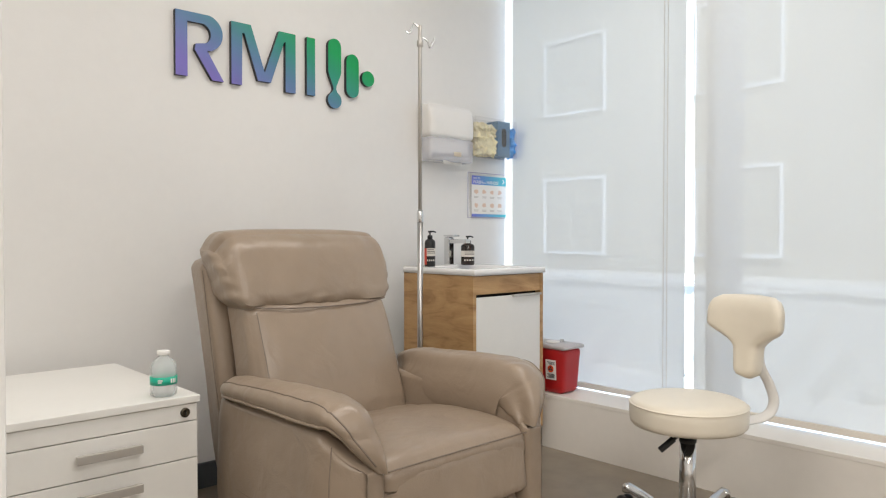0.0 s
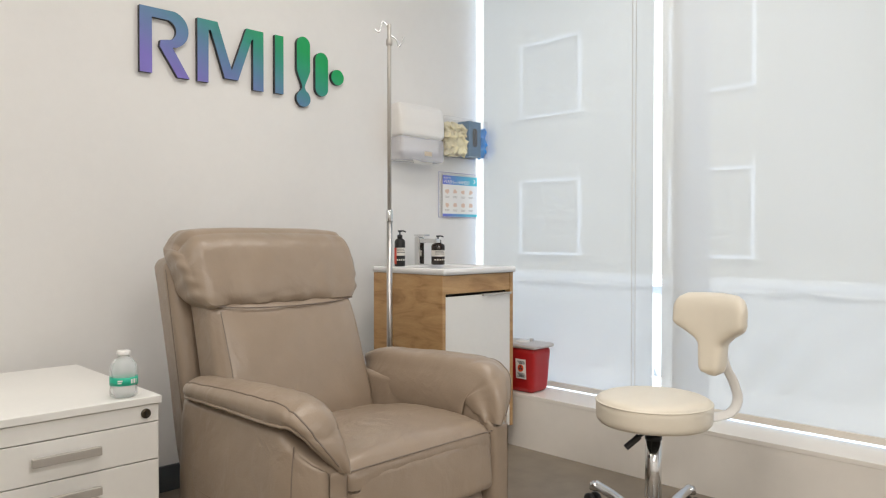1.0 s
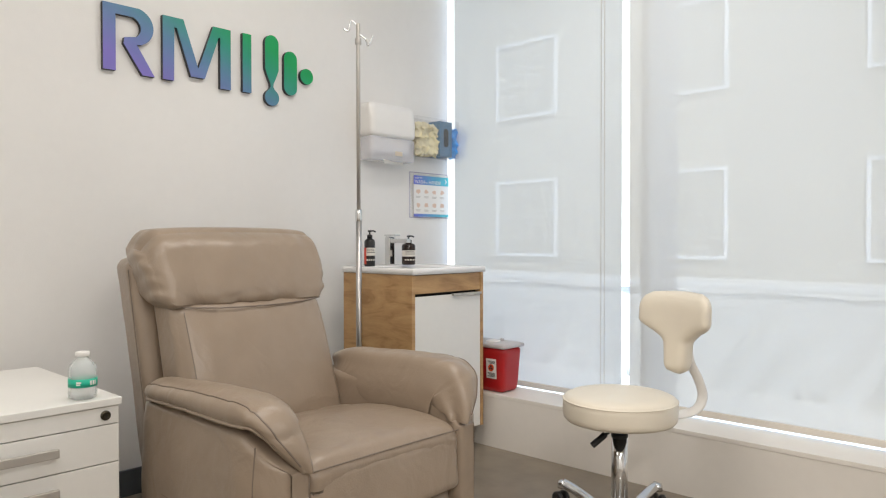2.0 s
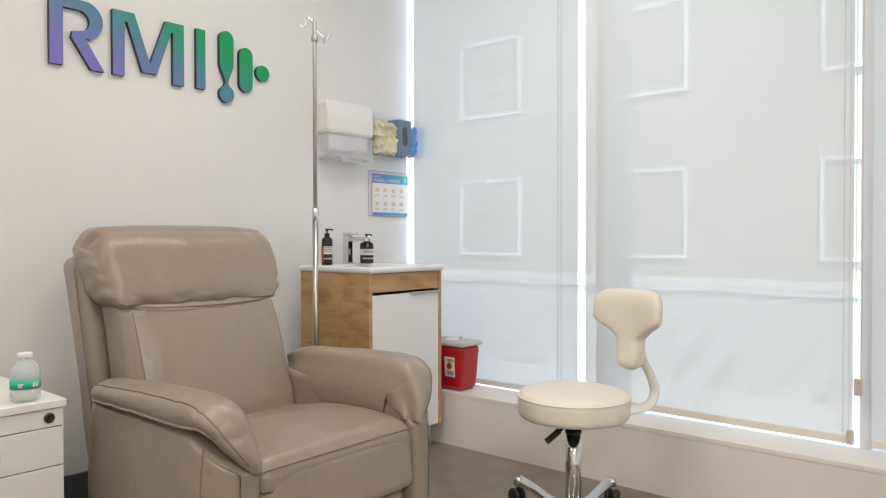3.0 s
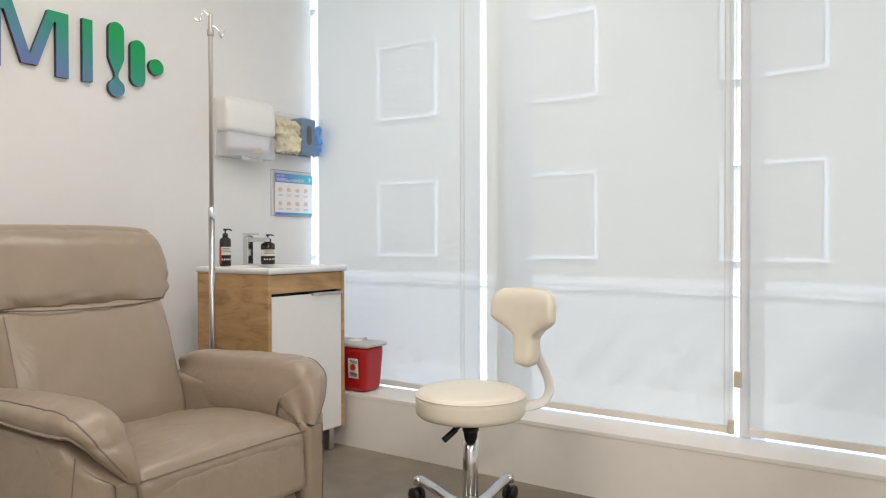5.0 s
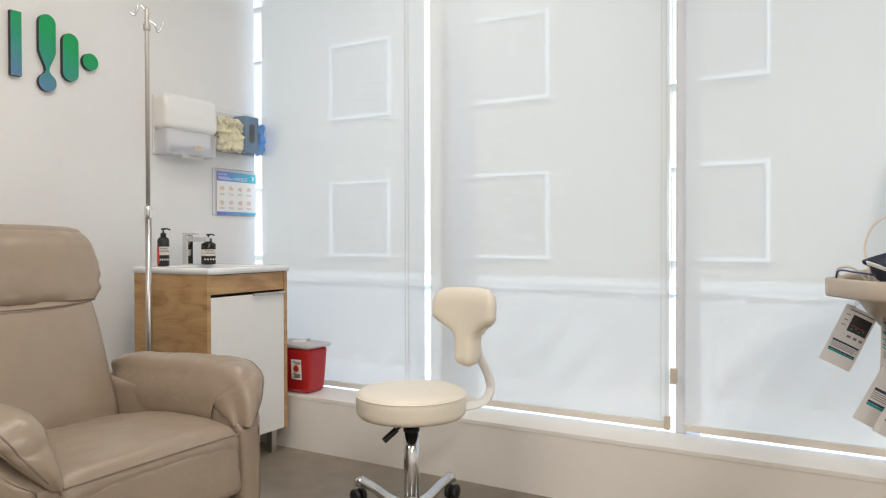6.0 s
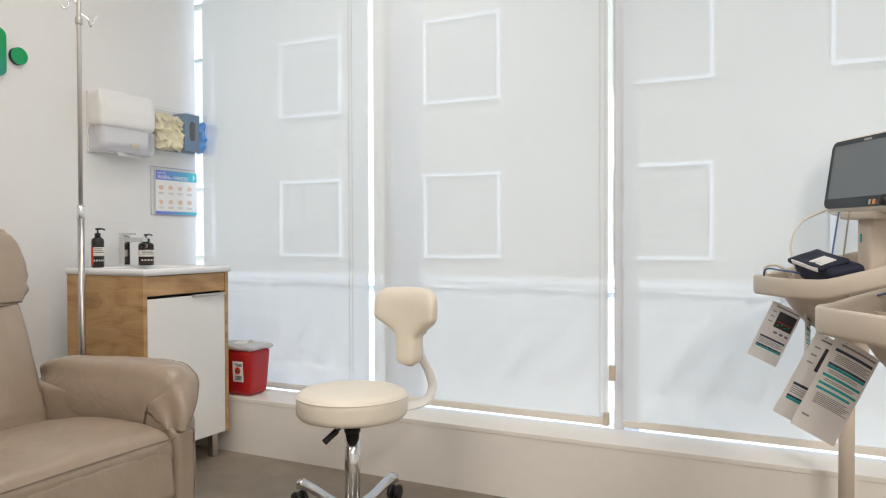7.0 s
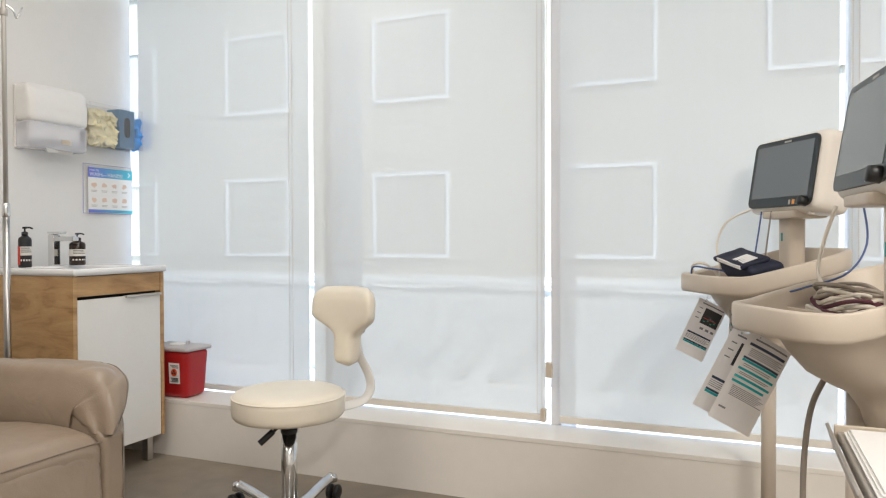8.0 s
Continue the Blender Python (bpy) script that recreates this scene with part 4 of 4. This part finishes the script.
def words(text, size, m, material, parent, name="lettering"):
    cu = bpy.data.curves.new(name, "FONT")
    cu.body, cu.size, cu.extrude = text, size, 0.0002
    tmp = bpy.data.objects.new("tmp", cu)
    scene.collection.objects.link(tmp)
    bpy.context.view_layer.update()
    me = bpy.data.meshes.new_from_object(tmp.evaluated_get(bpy.context.evaluated_depsgraph_get()))
    bpy.data.objects.remove(tmp)
    me.transform(m)
    me.materials.clear()
    me.materials.append(material)
    ob = new(name, me)
    ob.parent = parent
    return ob


words("HOW TO", 0.013, pose(0.036, -0.0102, 0.208, 90), M_PAPER, sh)
words("WASH", 0.026, pose(0.036, -0.0102, 0.184, 90), M_PAPER, sh)
words("your", 0.014, pose(0.111, -0.0102, 0.186, 90), M_PAPER, sh)
words("HANDS!", 0.026, pose(0.142, -0.0102, 0.184, 90), M_PAPER, sh)
part("arrow", move(slab([(0.0, 0.0), (0.010, 0.012), (0.0, 0.024), (0.006, 0.024), (0.018, 0.012), (0.006, 0.0)], 0.0006), pose(0.268, -0.0100, 0.190)), M_PAPER, sh)
rng = random.Random(5)
for r_ in range(2):
    for c_ in range(4):
        x, z = 0.062 + 0.062 * c_, 0.140 - 0.072 * r_
        o = [(x + (0.015 + rng.uniform(-0.004, 0.005)) * math.cos(2 * math.pi * k / 12), z + (0.011 + rng.uniform(-0.004, 0.004)) * math.sin(2 * math.pi * k / 12)) for k in range(12)]
        part("picture", move(slab(o, 0.0005), pose(0, -0.0091, 0)), M_TAN, sh)
        for q in range(2):
            part("caption_bar", box(x - 0.018 + 0.003 * q, x + 0.018 - 0.004 * q, -0.0096, -0.0091, z - 0.027 - 0.006 * q, z - 0.0245 - 0.006 * q), M_GREYBAR, sh)

# ---- monitor carts ----
# Screen base is lightened to blue-grey to stand in for reflections on it.
M_SCREEN = mat("screen_glass", (0.17, 0.19, 0.20), 0.14)
M_BEZEL = mat("dark_bezel", (0.022, 0.028, 0.030), 0.35)
M_NAVY = mat("navy_cuff", (0.010, 0.013, 0.035), 0.7, grain=0.2, bump=0.2)
M_BTN_O, M_BTN_T = mat("orange_button", (0.75, 0.28, 0.05), 0.5), mat("teal_button", (0.12, 0.35, 0.36), 0.5)
M_CORD_W, M_CORD_B, M_CORD_P, M_CORD_G = mat("white_cord", (0.68, 0.62, 0.53), 0.5), mat("blue_cord", (0.07, 0.11, 0.26), 0.5), mat("plum_cord", (0.10, 0.025, 0.04), 0.5), mat("grey_cord", (0.25, 0.21, 0.17), 0.6)


def tray_mesh():
    """A deep tray with a rolled rim that climbs to the back, drawn in to a funnel over the column."""
    bm = bmesh.new()
    prof = [(1.00, 0.0, 0), (1.0, -0.040, 0), (0.985, -0.048, 0), (0.88, -0.050, 0), (0.68, -0.054, 0.1), (0.63, -0.090, 0.25), (0.54, -0.130, 0.5), (0.42, -0.152, 0.7), (0.29, -0.168, 0.85), (0.20, -0.20, 0.95), (0.15, -0.240, 1)]
    inner = [(0.985, 0.004, 0), (0.93, 0.004, 0), (0.905, -0.004, 0), (0.88, -0.04, 0), (0.84, -0.052, 0)]
    N = 40

    def outline(k):
        a = 2 * math.pi * k / N
        c, s = math.cos(a), math.sin(a)
        e = 0.38
        return 0.168 * math.copysign(abs(c) ** e, c), 0.205 * math.copysign(abs(s) ** e, s)

    def ring(f, dz, rnd):
        out = []
        for k in range(N):
            x, y = outline(k)
            a = 2 * math.pi * k / N
            rx, ry = 0.168 * math.cos(a), 0.168 * math.sin(a)
            x, y = x + (rx - x) * rnd, y + (ry - y) * rnd
            if y > 0 and rnd < 0.5:
                x *= 1 - 0.20 * (y / 0.205) ** 2
            lift = 0.075 * max(0.0, (0.14 - y) / 0.34) * (1 - rnd)
            out.append(bm.verts.new((x * f, y * f + 0.055 * (1 - rnd), dz + lift)))
        return out
    outer = [ring(*p) for p in prof]
    ins = [ring(*p) for p in inner]
    chain = ins[::-1] + outer
    for lo, hi in zip(chain, chain[1:]):
        for k in range(N):
            bm.faces.new((lo[k], hi[k], hi[(k + 1) % N], lo[(k + 1) % N]))
    bm.faces.new(chain[0])
    bm.faces.new(chain[-1][::-1])
    bmesh.ops.recalc_face_normals(bm, faces=bm.faces[:])
    return bm


def cart(x, y, rz, tall, label, head=None):
    c = thing("monitor_cart", pose(x, y, 0, 0, 0, rz), label, "medical cart", "monitor carts")
    T, TM = 0.850 + tall, 0.850
    part("column", lathe([(0.021, 0.06), (0.021, T - 0.16)], 24), M_BEIGEPL, c, smooth=True)
    part("base_hub", lathe([(0.06, 0.05), (0.05, 0.08), (0.024, 0.11)], 24), M_BEIGEPL, c, smooth=True)
    for k in range(5):
        a = radians(72 * k + 54)
        d = Vector((math.cos(a), math.sin(a), 0))
        lg = part("leg", tube([d * 0.03 + Vector((0, 0, 0.07)), d * 0.13 + Vector((0, 0, 0.068)), d * 0.22 + Vector((0, 0, 0.06))], 0.02, 10, flat=0.6), M_BEIGEPL, c, smooth=True)
        part("castor", move(lathe([(0.025, -0.012), (0.025, 0.012)], 18), Matrix.Translation(d * 0.215 + Vector((0, 0, 0.0255))) @ pose(0, 0, 0, 90, 0, 72 * k + 54)), M_BLACK, lg, smooth=True)
    part("tray", move(tray_mesh(), pose(-0.042 + tall, 0.0, T)), M_BEIGEPL, c, smooth=True)
    part("tray_divider", box(-0.16, 0.12, 0.095, 0.101, T - 0.05, T - 0.012, 0.002), M_BEIGEPL, c)
    # the head carries the screen and may be swivelled on its own
    hm = c.matrix_basis.inverted() @ head if head else Matrix()
    nk = part("neck", move(soft_box((-0.09 if head else 0.0, -0.075, TM + 0.072), (0.062, 0.055, 0.230), 0.012, 8), hm), M_BEIGEPL, c, smooth=True)
    part("neck_label", move(box(0.004 - (0.09 if head else 0), 0.011 - (0.09 if head else 0), -0.0466, -0.0458, T + 0.10, T + 0.125), hm), M_TEAL, nk)
    part("mount_plate", move(soft_box((-0.01, -0.075, TM + 0.178), (0.150, 0.115, 0.024), 0.007, 8), hm), M_BEIGEPL, c, smooth=True)
    # monitor leans back a little
    mm = hm @ pose(-0.016, -0.020, TM + 0.187) @ pose(0, 0, 0, 9, 0, 0)
    mon = part("monitor", move(soft_box((0.010, -0.060, 0.118), (0.338, 0.117, 0.238), 0.030, 14), mm), M_OFFWHITE, c, "off-white monitor casing", True)
    rr = [(0.010 + sx * 0.130 + 0.022 * math.cos(radians(a0 + 15 * k)), 0.118 + sz * 0.081 + 0.022 * math.sin(radians(a0 + 15 * k))) for sx, sz, a0 in ((1, 1, 0), (-1, 1, 90), (-1, -1, 180), (1, -1, 270)) for k in range(7)]
    part("bezel", move(slab(rr, 0.006), mm @ pose(0, 0.003, 0)), M_BEZEL, mon)
    part("screen", move(box(-0.124, 0.146, 0.0030, 0.0042, 0.044, 0.206, 0.0004), mm), M_SCREEN, mon, "dark blank screen, reflection tone painted in")
    part("maker_bar", move(box(-0.016, 0.016, 0.0030, 0.0037, 0.2095, 0.2145), mm), M_GREYBAR, mon)
    # the user sees x reversed: buttons at the -x end
    part("knob", move(lathe([(0.015, 0), (0.014, 0.020), (0.012, 0.022)], 24), mm @ pose(-0.120, 0.002, 0.026, -90)), M_BLACK, mon, smooth=True)
    part("button", move(box(-0.092, -0.080, 0.003, 0.0042, 0.020, 0.034, 0.0005), mm), M_BTN_T, mon)
    part("button", move(box(-0.072, -0.060, 0.003, 0.0042, 0.020, 0.034, 0.0005), mm), M_BTN_O, mon)
    part("button", move(box(-0.052, -0.044, 0.003, 0.0040, 0.020, 0.034, 0.0005), mm), M_GREYBAR, mon)
    for fx in (-0.11, 0.10):
        part("foot", move(lathe([(0.009, -0.006), (0.009, 0.004)], 14), mm @ pose(fx, -0.03, 0)), M_OFFWHITE, mon)
    return c, T


cart1, T1 = cart(2.700, 0.010, 31.3, 0.0, "beige plastic monitor cart with a blood pressure cuff in its tray")
cart2, T2 = cart(1.985, -0.130, 31.3, -0.022, "beige plastic monitor cart with coiled leads in its tray", pose(1.822, -0.082, 0, 0, 0, 8))


def local(ob, *pts):
    return [tuple(ob.matrix_basis @ Vector(p)) for p in pts]


def cord(name, pts, r, material, label, cat="cable"):
    return tagged(part(name, tube(pts, r, 8), material, smooth=True), label, cat)


cord("white_cable", local(cart1, (0.11, -0.01, T1 + 0.20), (0.150, 0.05, T1 + 0.16), (0.12, 0.10, T1 + 0.09), (0.05, 0.13, T1 + 0.02), (0.03, 0.15, T1 - 0.04)), 0.0035, M_CORD_W, "cream lead drooping from the monitor into the tray")
cord("dark_cable", local(cart1, (0.07, -0.02, T1 + 0.19), (0.062, 0.0, T1 + 0.10), (0.05, 0.03, T1 - 0.03)), 0.0025, M_CORD_B, "thin dark lead behind the tray")
cord("dark_cable", local(cart1, (0.02, -0.02, T1 + 0.19), (0.01, 0.0, T1 + 0.10), (-0.01, 0.03, T1 - 0.03)), 0.0025, M_CORD_G, "thin dark lead behind the tray")
cord("blue_lead", local(cart1, (0.10, 0.19, T1 - 0.045), (0.07, 0.21, T1 + 0.018), (0.02, 0.19, T1 + 0.02), (-0.03, 0.14, T1 + 0.005), (-0.06, 0.10, T1 - 0.045)), 0.0028, M_CORD_B, "blue lead curling over the tray")
cord("white_lead", local(cart1, (0.11, 0.15, T1 - 0.045), (0.09, 0.20, T1 + 0.02), (0.06, 0.17, T1 + 0.03), (0.02, 0.13, T1 - 0.03)), 0.004, M_CORD_W, "cream lead lying in the tray")
cf = thing("pressure_cuff", Matrix.Translation(local(cart1, (-0.075, 0.10, T1 + 0.004))[0]) @ pose(0, 0, 0, -20, -8, 26) @ Matrix.Scale(1.22, 4), "folded navy blood pressure cuff with white marks", "cuff")
part("fold", soft_box((0, 0, 0.018), (0.17, 0.085, 0.040), 0.014, 12, rumple(0.006, 18, 2)), M_NAVY, cf, smooth=True)
part("flap", soft_box((0.01, 0.012, 0.044), (0.145, 0.075, 0.012), 0.005, 10, rumple(0.004, 14, 6)), M_NAVY, cf, smooth=True)
for k in range(5):
    part("mark", box(-0.052 + 0.011 * k, -0.044 + 0.011 * k, 0.0, 0.036, 0.0515, 0.053), M_PAPER, cf)
part("edge_trim", box(-0.058, 0.06, 0.046, 0.049, 0.042, 0.0505), M_PAPER, cf)

for k, (mt, nm) in enumerate(((M_CORD_W, "cream"), (M_CORD_P, "plum"), (M_CORD_W, "cream"), (M_CORD_G, "grey"))):
    pts = []
    for i in range(20):
        a = i / 19 * 4.2 * math.pi + k
        rr = 0.060 + 0.012 * math.sin(3 * a + k)
        pts.append((-0.01 + rr * 1.25 * math.cos(a), 0.025 + rr * math.sin(a), T2 - 0.02 + 0.012 * k + 0.010 * math.sin(2.3 * a) + 0.001 * i))
    cord(nm + "_lead", local(cart2, *pts), 0.0045, mt, nm + " lead coiled in the tray")
cord("blue_lead", local(cart2, (0.115, 0.135, T2 + 0.005), (0.10, 0.10, T2 + 0.014), (0.06, 0.07, T2 + 0.030), (0.03, 0.0, T2 + 0.06), (0.05, -0.06, T2 + 0.12), (0.06, -0.06, T2 + 0.20)), 0.0022, M_CORD_B, "blue lead hanging from the monitor to the tray")
cord("white_cable", local(cart2, (0.09, -0.02, T2 + 0.20), (0.10, 0.0, T2 + 0.13), (0.08, 0.03, T2 + 0.06), (0.02, 0.05, T2 + 0.02), (-0.05, 0.06, T2 - 0.02)), 0.004, M_CORD_W, "cream lead looping from the monitor")
cord("power_cable", [(1.98, -0.085, 0.70), (1.99, -0.05, 0.62), (1.985, -0.035, 0.52), (1.955, -0.03, 0.40), (1.945, -0.035, 0.25), (1.93, -0.03, 0.10), (1.92, -0.03, 0.005)], 0.006, M_CORD_G, "grey power cable hanging to the floor")


# ---- instruction cards on bead chains ----
VIEW_R, VIEW_D = Vector((0.40, -0.916, 0)), Vector((0.916, 0.40, 0))


def card(at, w, h, tilt, turn, style, depth=0.0, rows=9, label="white instruction card with teal bars, hung on a bead chain"):
    m = Matrix.Translation(at) @ pose(0, 0, 0, 0, 0, -66.4 + turn) @ pose(0, 0, 0, 0, tilt, 0)
    c = thing("instruction_card", m, label, "card", "instruction cards")
    bm = bmesh.new()
    n = 10
    g = [[bm.verts.new((-w / 2 + w * i / n, 0.010 * (2 * i / n - 1) ** 2, -h * j / 8)) for i in range(n + 1)] for j in range(9)]
    for j in range(8):
        for i in range(n):
            bm.faces.new((g[j][i], g[j + 1][i], g[j + 1][i + 1], g[j][i + 1]))
    bmesh.ops.solidify(bm, geom=bm.faces[:], thickness=-0.0008)
    part("sheet", bm, M_CARD, c)

    def strip(x0, x1, z0, z1, mt, nm="print_bar", off=0.0008):
        bm = bmesh.new()
        k = 8
        q = []
        for i in range(k + 1):
            x = x0 + (x1 - x0) * i / k
            y = 0.010 * (2 * x / w) ** 2 - off - 0.0006
            q.append((bm.verts.new((x, y, z0)), bm.verts.new((x, y, z1))))
        for a, b_ in zip(q, q[1:]):
            bm.faces.new((a[0], b_[0], b_[1], a[1]))
        part(nm, bm, mt, c)
    a, b2 = -w * 0.42, w * 0.42
    strip(a + 0.006, b2, -0.012, -0.0085, M_GREYINK)
    if style == 0:
        strip(a + w * 0.22, b2, -h * 0.40, -h * 0.12, M_INK, "picture")
        strip(a + w * 0.27, b2 - w * 0.1, -h * 0.30, -h * 0.29, M_REDLABEL, off=0.0014)
        for q in range(4):
            strip(a + w * (0.3 + 0.12 * q), a + w * (0.36 + 0.12 * q), -h * (0.36 - 0.03 * (q % 2)), -h * (0.345 - 0.03 * (q % 2)), M_GREEN_LABEL, off=0.0014)
        for q in range(3):
            strip(a + w * 0.02, a + w * 0.14, -h * (0.16 + 0.09 * q), -h * (0.145 + 0.09 * q), M_GREYINK)
            strip(a + w * (0.3 + 0.2 * q), a + w * (0.42 + 0.2 * q), -h * 0.50, -h * 0.46, M_GREYINK)
        strip(a, b2, -h * 0.625, -h * 0.595, M_NAVYINK)
        strip(a, b2, -h * 0.77, -h * 0.745, M_NAVYINK)
        strip(a, b2, -h * 0.80, -h * 0.772, M_TEAL)
        for q in range(4):
            strip(a, b2 - w * 0.1 * (q % 2), -h * (0.65 + 0.022 * q), -h * (0.642 + 0.022 * q), M_GREYINK)
    else:
        strip(a, b2, -h * 0.135, -h * 0.105, M_NAVYINK)
        for q, z in enumerate((0.29, 0.385, 0.475, 0.53)):
            strip(a, b2 - (0 if q < 3 else w * 0.1), -h * (z + 0.026), -h * z, M_TEAL)
        strip(a, b2, -h * 0.287, -h * 0.262, M_NAVYINK)
        for z in (0.16, 0.178, 0.196, 0.214, 0.232, 0.335, 0.355, 0.43, 0.447, 0.59, 0.607, 0.624, 0.641, 0.658, 0.675, 0.692):
            strip(a + w * 0.06, b2 - w * 0.05 * (int(z * 1000) % 4), -h * (z + 0.007), -h * z, M_GREYINK)
        strip(a, a + w * 0.14, -h * 0.86, -h * 0.84, M_GREYINK)
    bm = None
    for sx in (-0.012, 0.012):
        for i in range(9):
            e = bmesh.new()
            bmesh.ops.create_icosphere(e, subdivisions=1, radius=0.0018)
            f = i / 8
            bmesh.ops.translate(e, vec=(sx * f * 0.9 - w * 0.30 + w * 0.30 * f * 0.3, 0.002 + 0.004 * f, -0.004 + 0.048 * f), verts=e.verts[:])
            bm = merge(bm, e)
    part("bead_chain", bm, M_STEEL, c, "small steel bead chain")
    return c


M_CARD = mat("laminated_card", (0.86, 0.82, 0.79), 0.3)
M_GREYINK, M_NAVYINK = mat("grey_ink", (0.22, 0.21, 0.22), 0.6), mat("navy_ink", (0.02, 0.035, 0.07), 0.5)


# ---- paper holder beside the cart ----
ph = thing("paper_holder", pose(1.53, -0.20, 0.0), "grey open tray on a stand holding white papers", "paper holder")
for k in range(3):
    part("paper", box(-0.165 + 0.004 * k, 0.165 - 0.003 * k, -0.14, 0.128 - 0.004 * k, 0.634 + 0.0032 * k, 0.6365 + 0.0032 * k, 0.0008), M_PAPER, ph)
part("shelf", box(-0.185, 0.185, -0.15, 0.135, 0.612, 0.632, 0.003), M_GREYBAR, ph)
part("side_wall", move(box(-0.185, 0.185, -0.003, 0.003, -0.03, 0.018, 0.002), pose(0, 0.146, 0.628, -18)), M_GREYBAR, ph)
part("end_wall", box(0.186, 0.192, -0.15, 0.140, 0.606, 0.642, 0.002), M_CHAIN, ph)
part("stem", lathe([(0.014, 0.02), (0.014, 0.612)], 16), M_BEIGEPL, ph, smooth=True)
part("foot", lathe([(0.13, 0.0), (0.13, 0.015), (0.02, 0.025)], 32), M_BEIGEPL, ph, smooth=True)
card((2.612, 0.105, 0.742), 0.085, 0.165, 24, 62, 1)
card((2.599, 0.159, 0.764), 0.090, 0.170, 26, 0, 0)
card((1.928, 0.060, 0.757), 0.090, 0.180, 27, -8, 0)
card((1.896, 0.026, 0.752), 0.098, 0.188, 29, 6, 1)
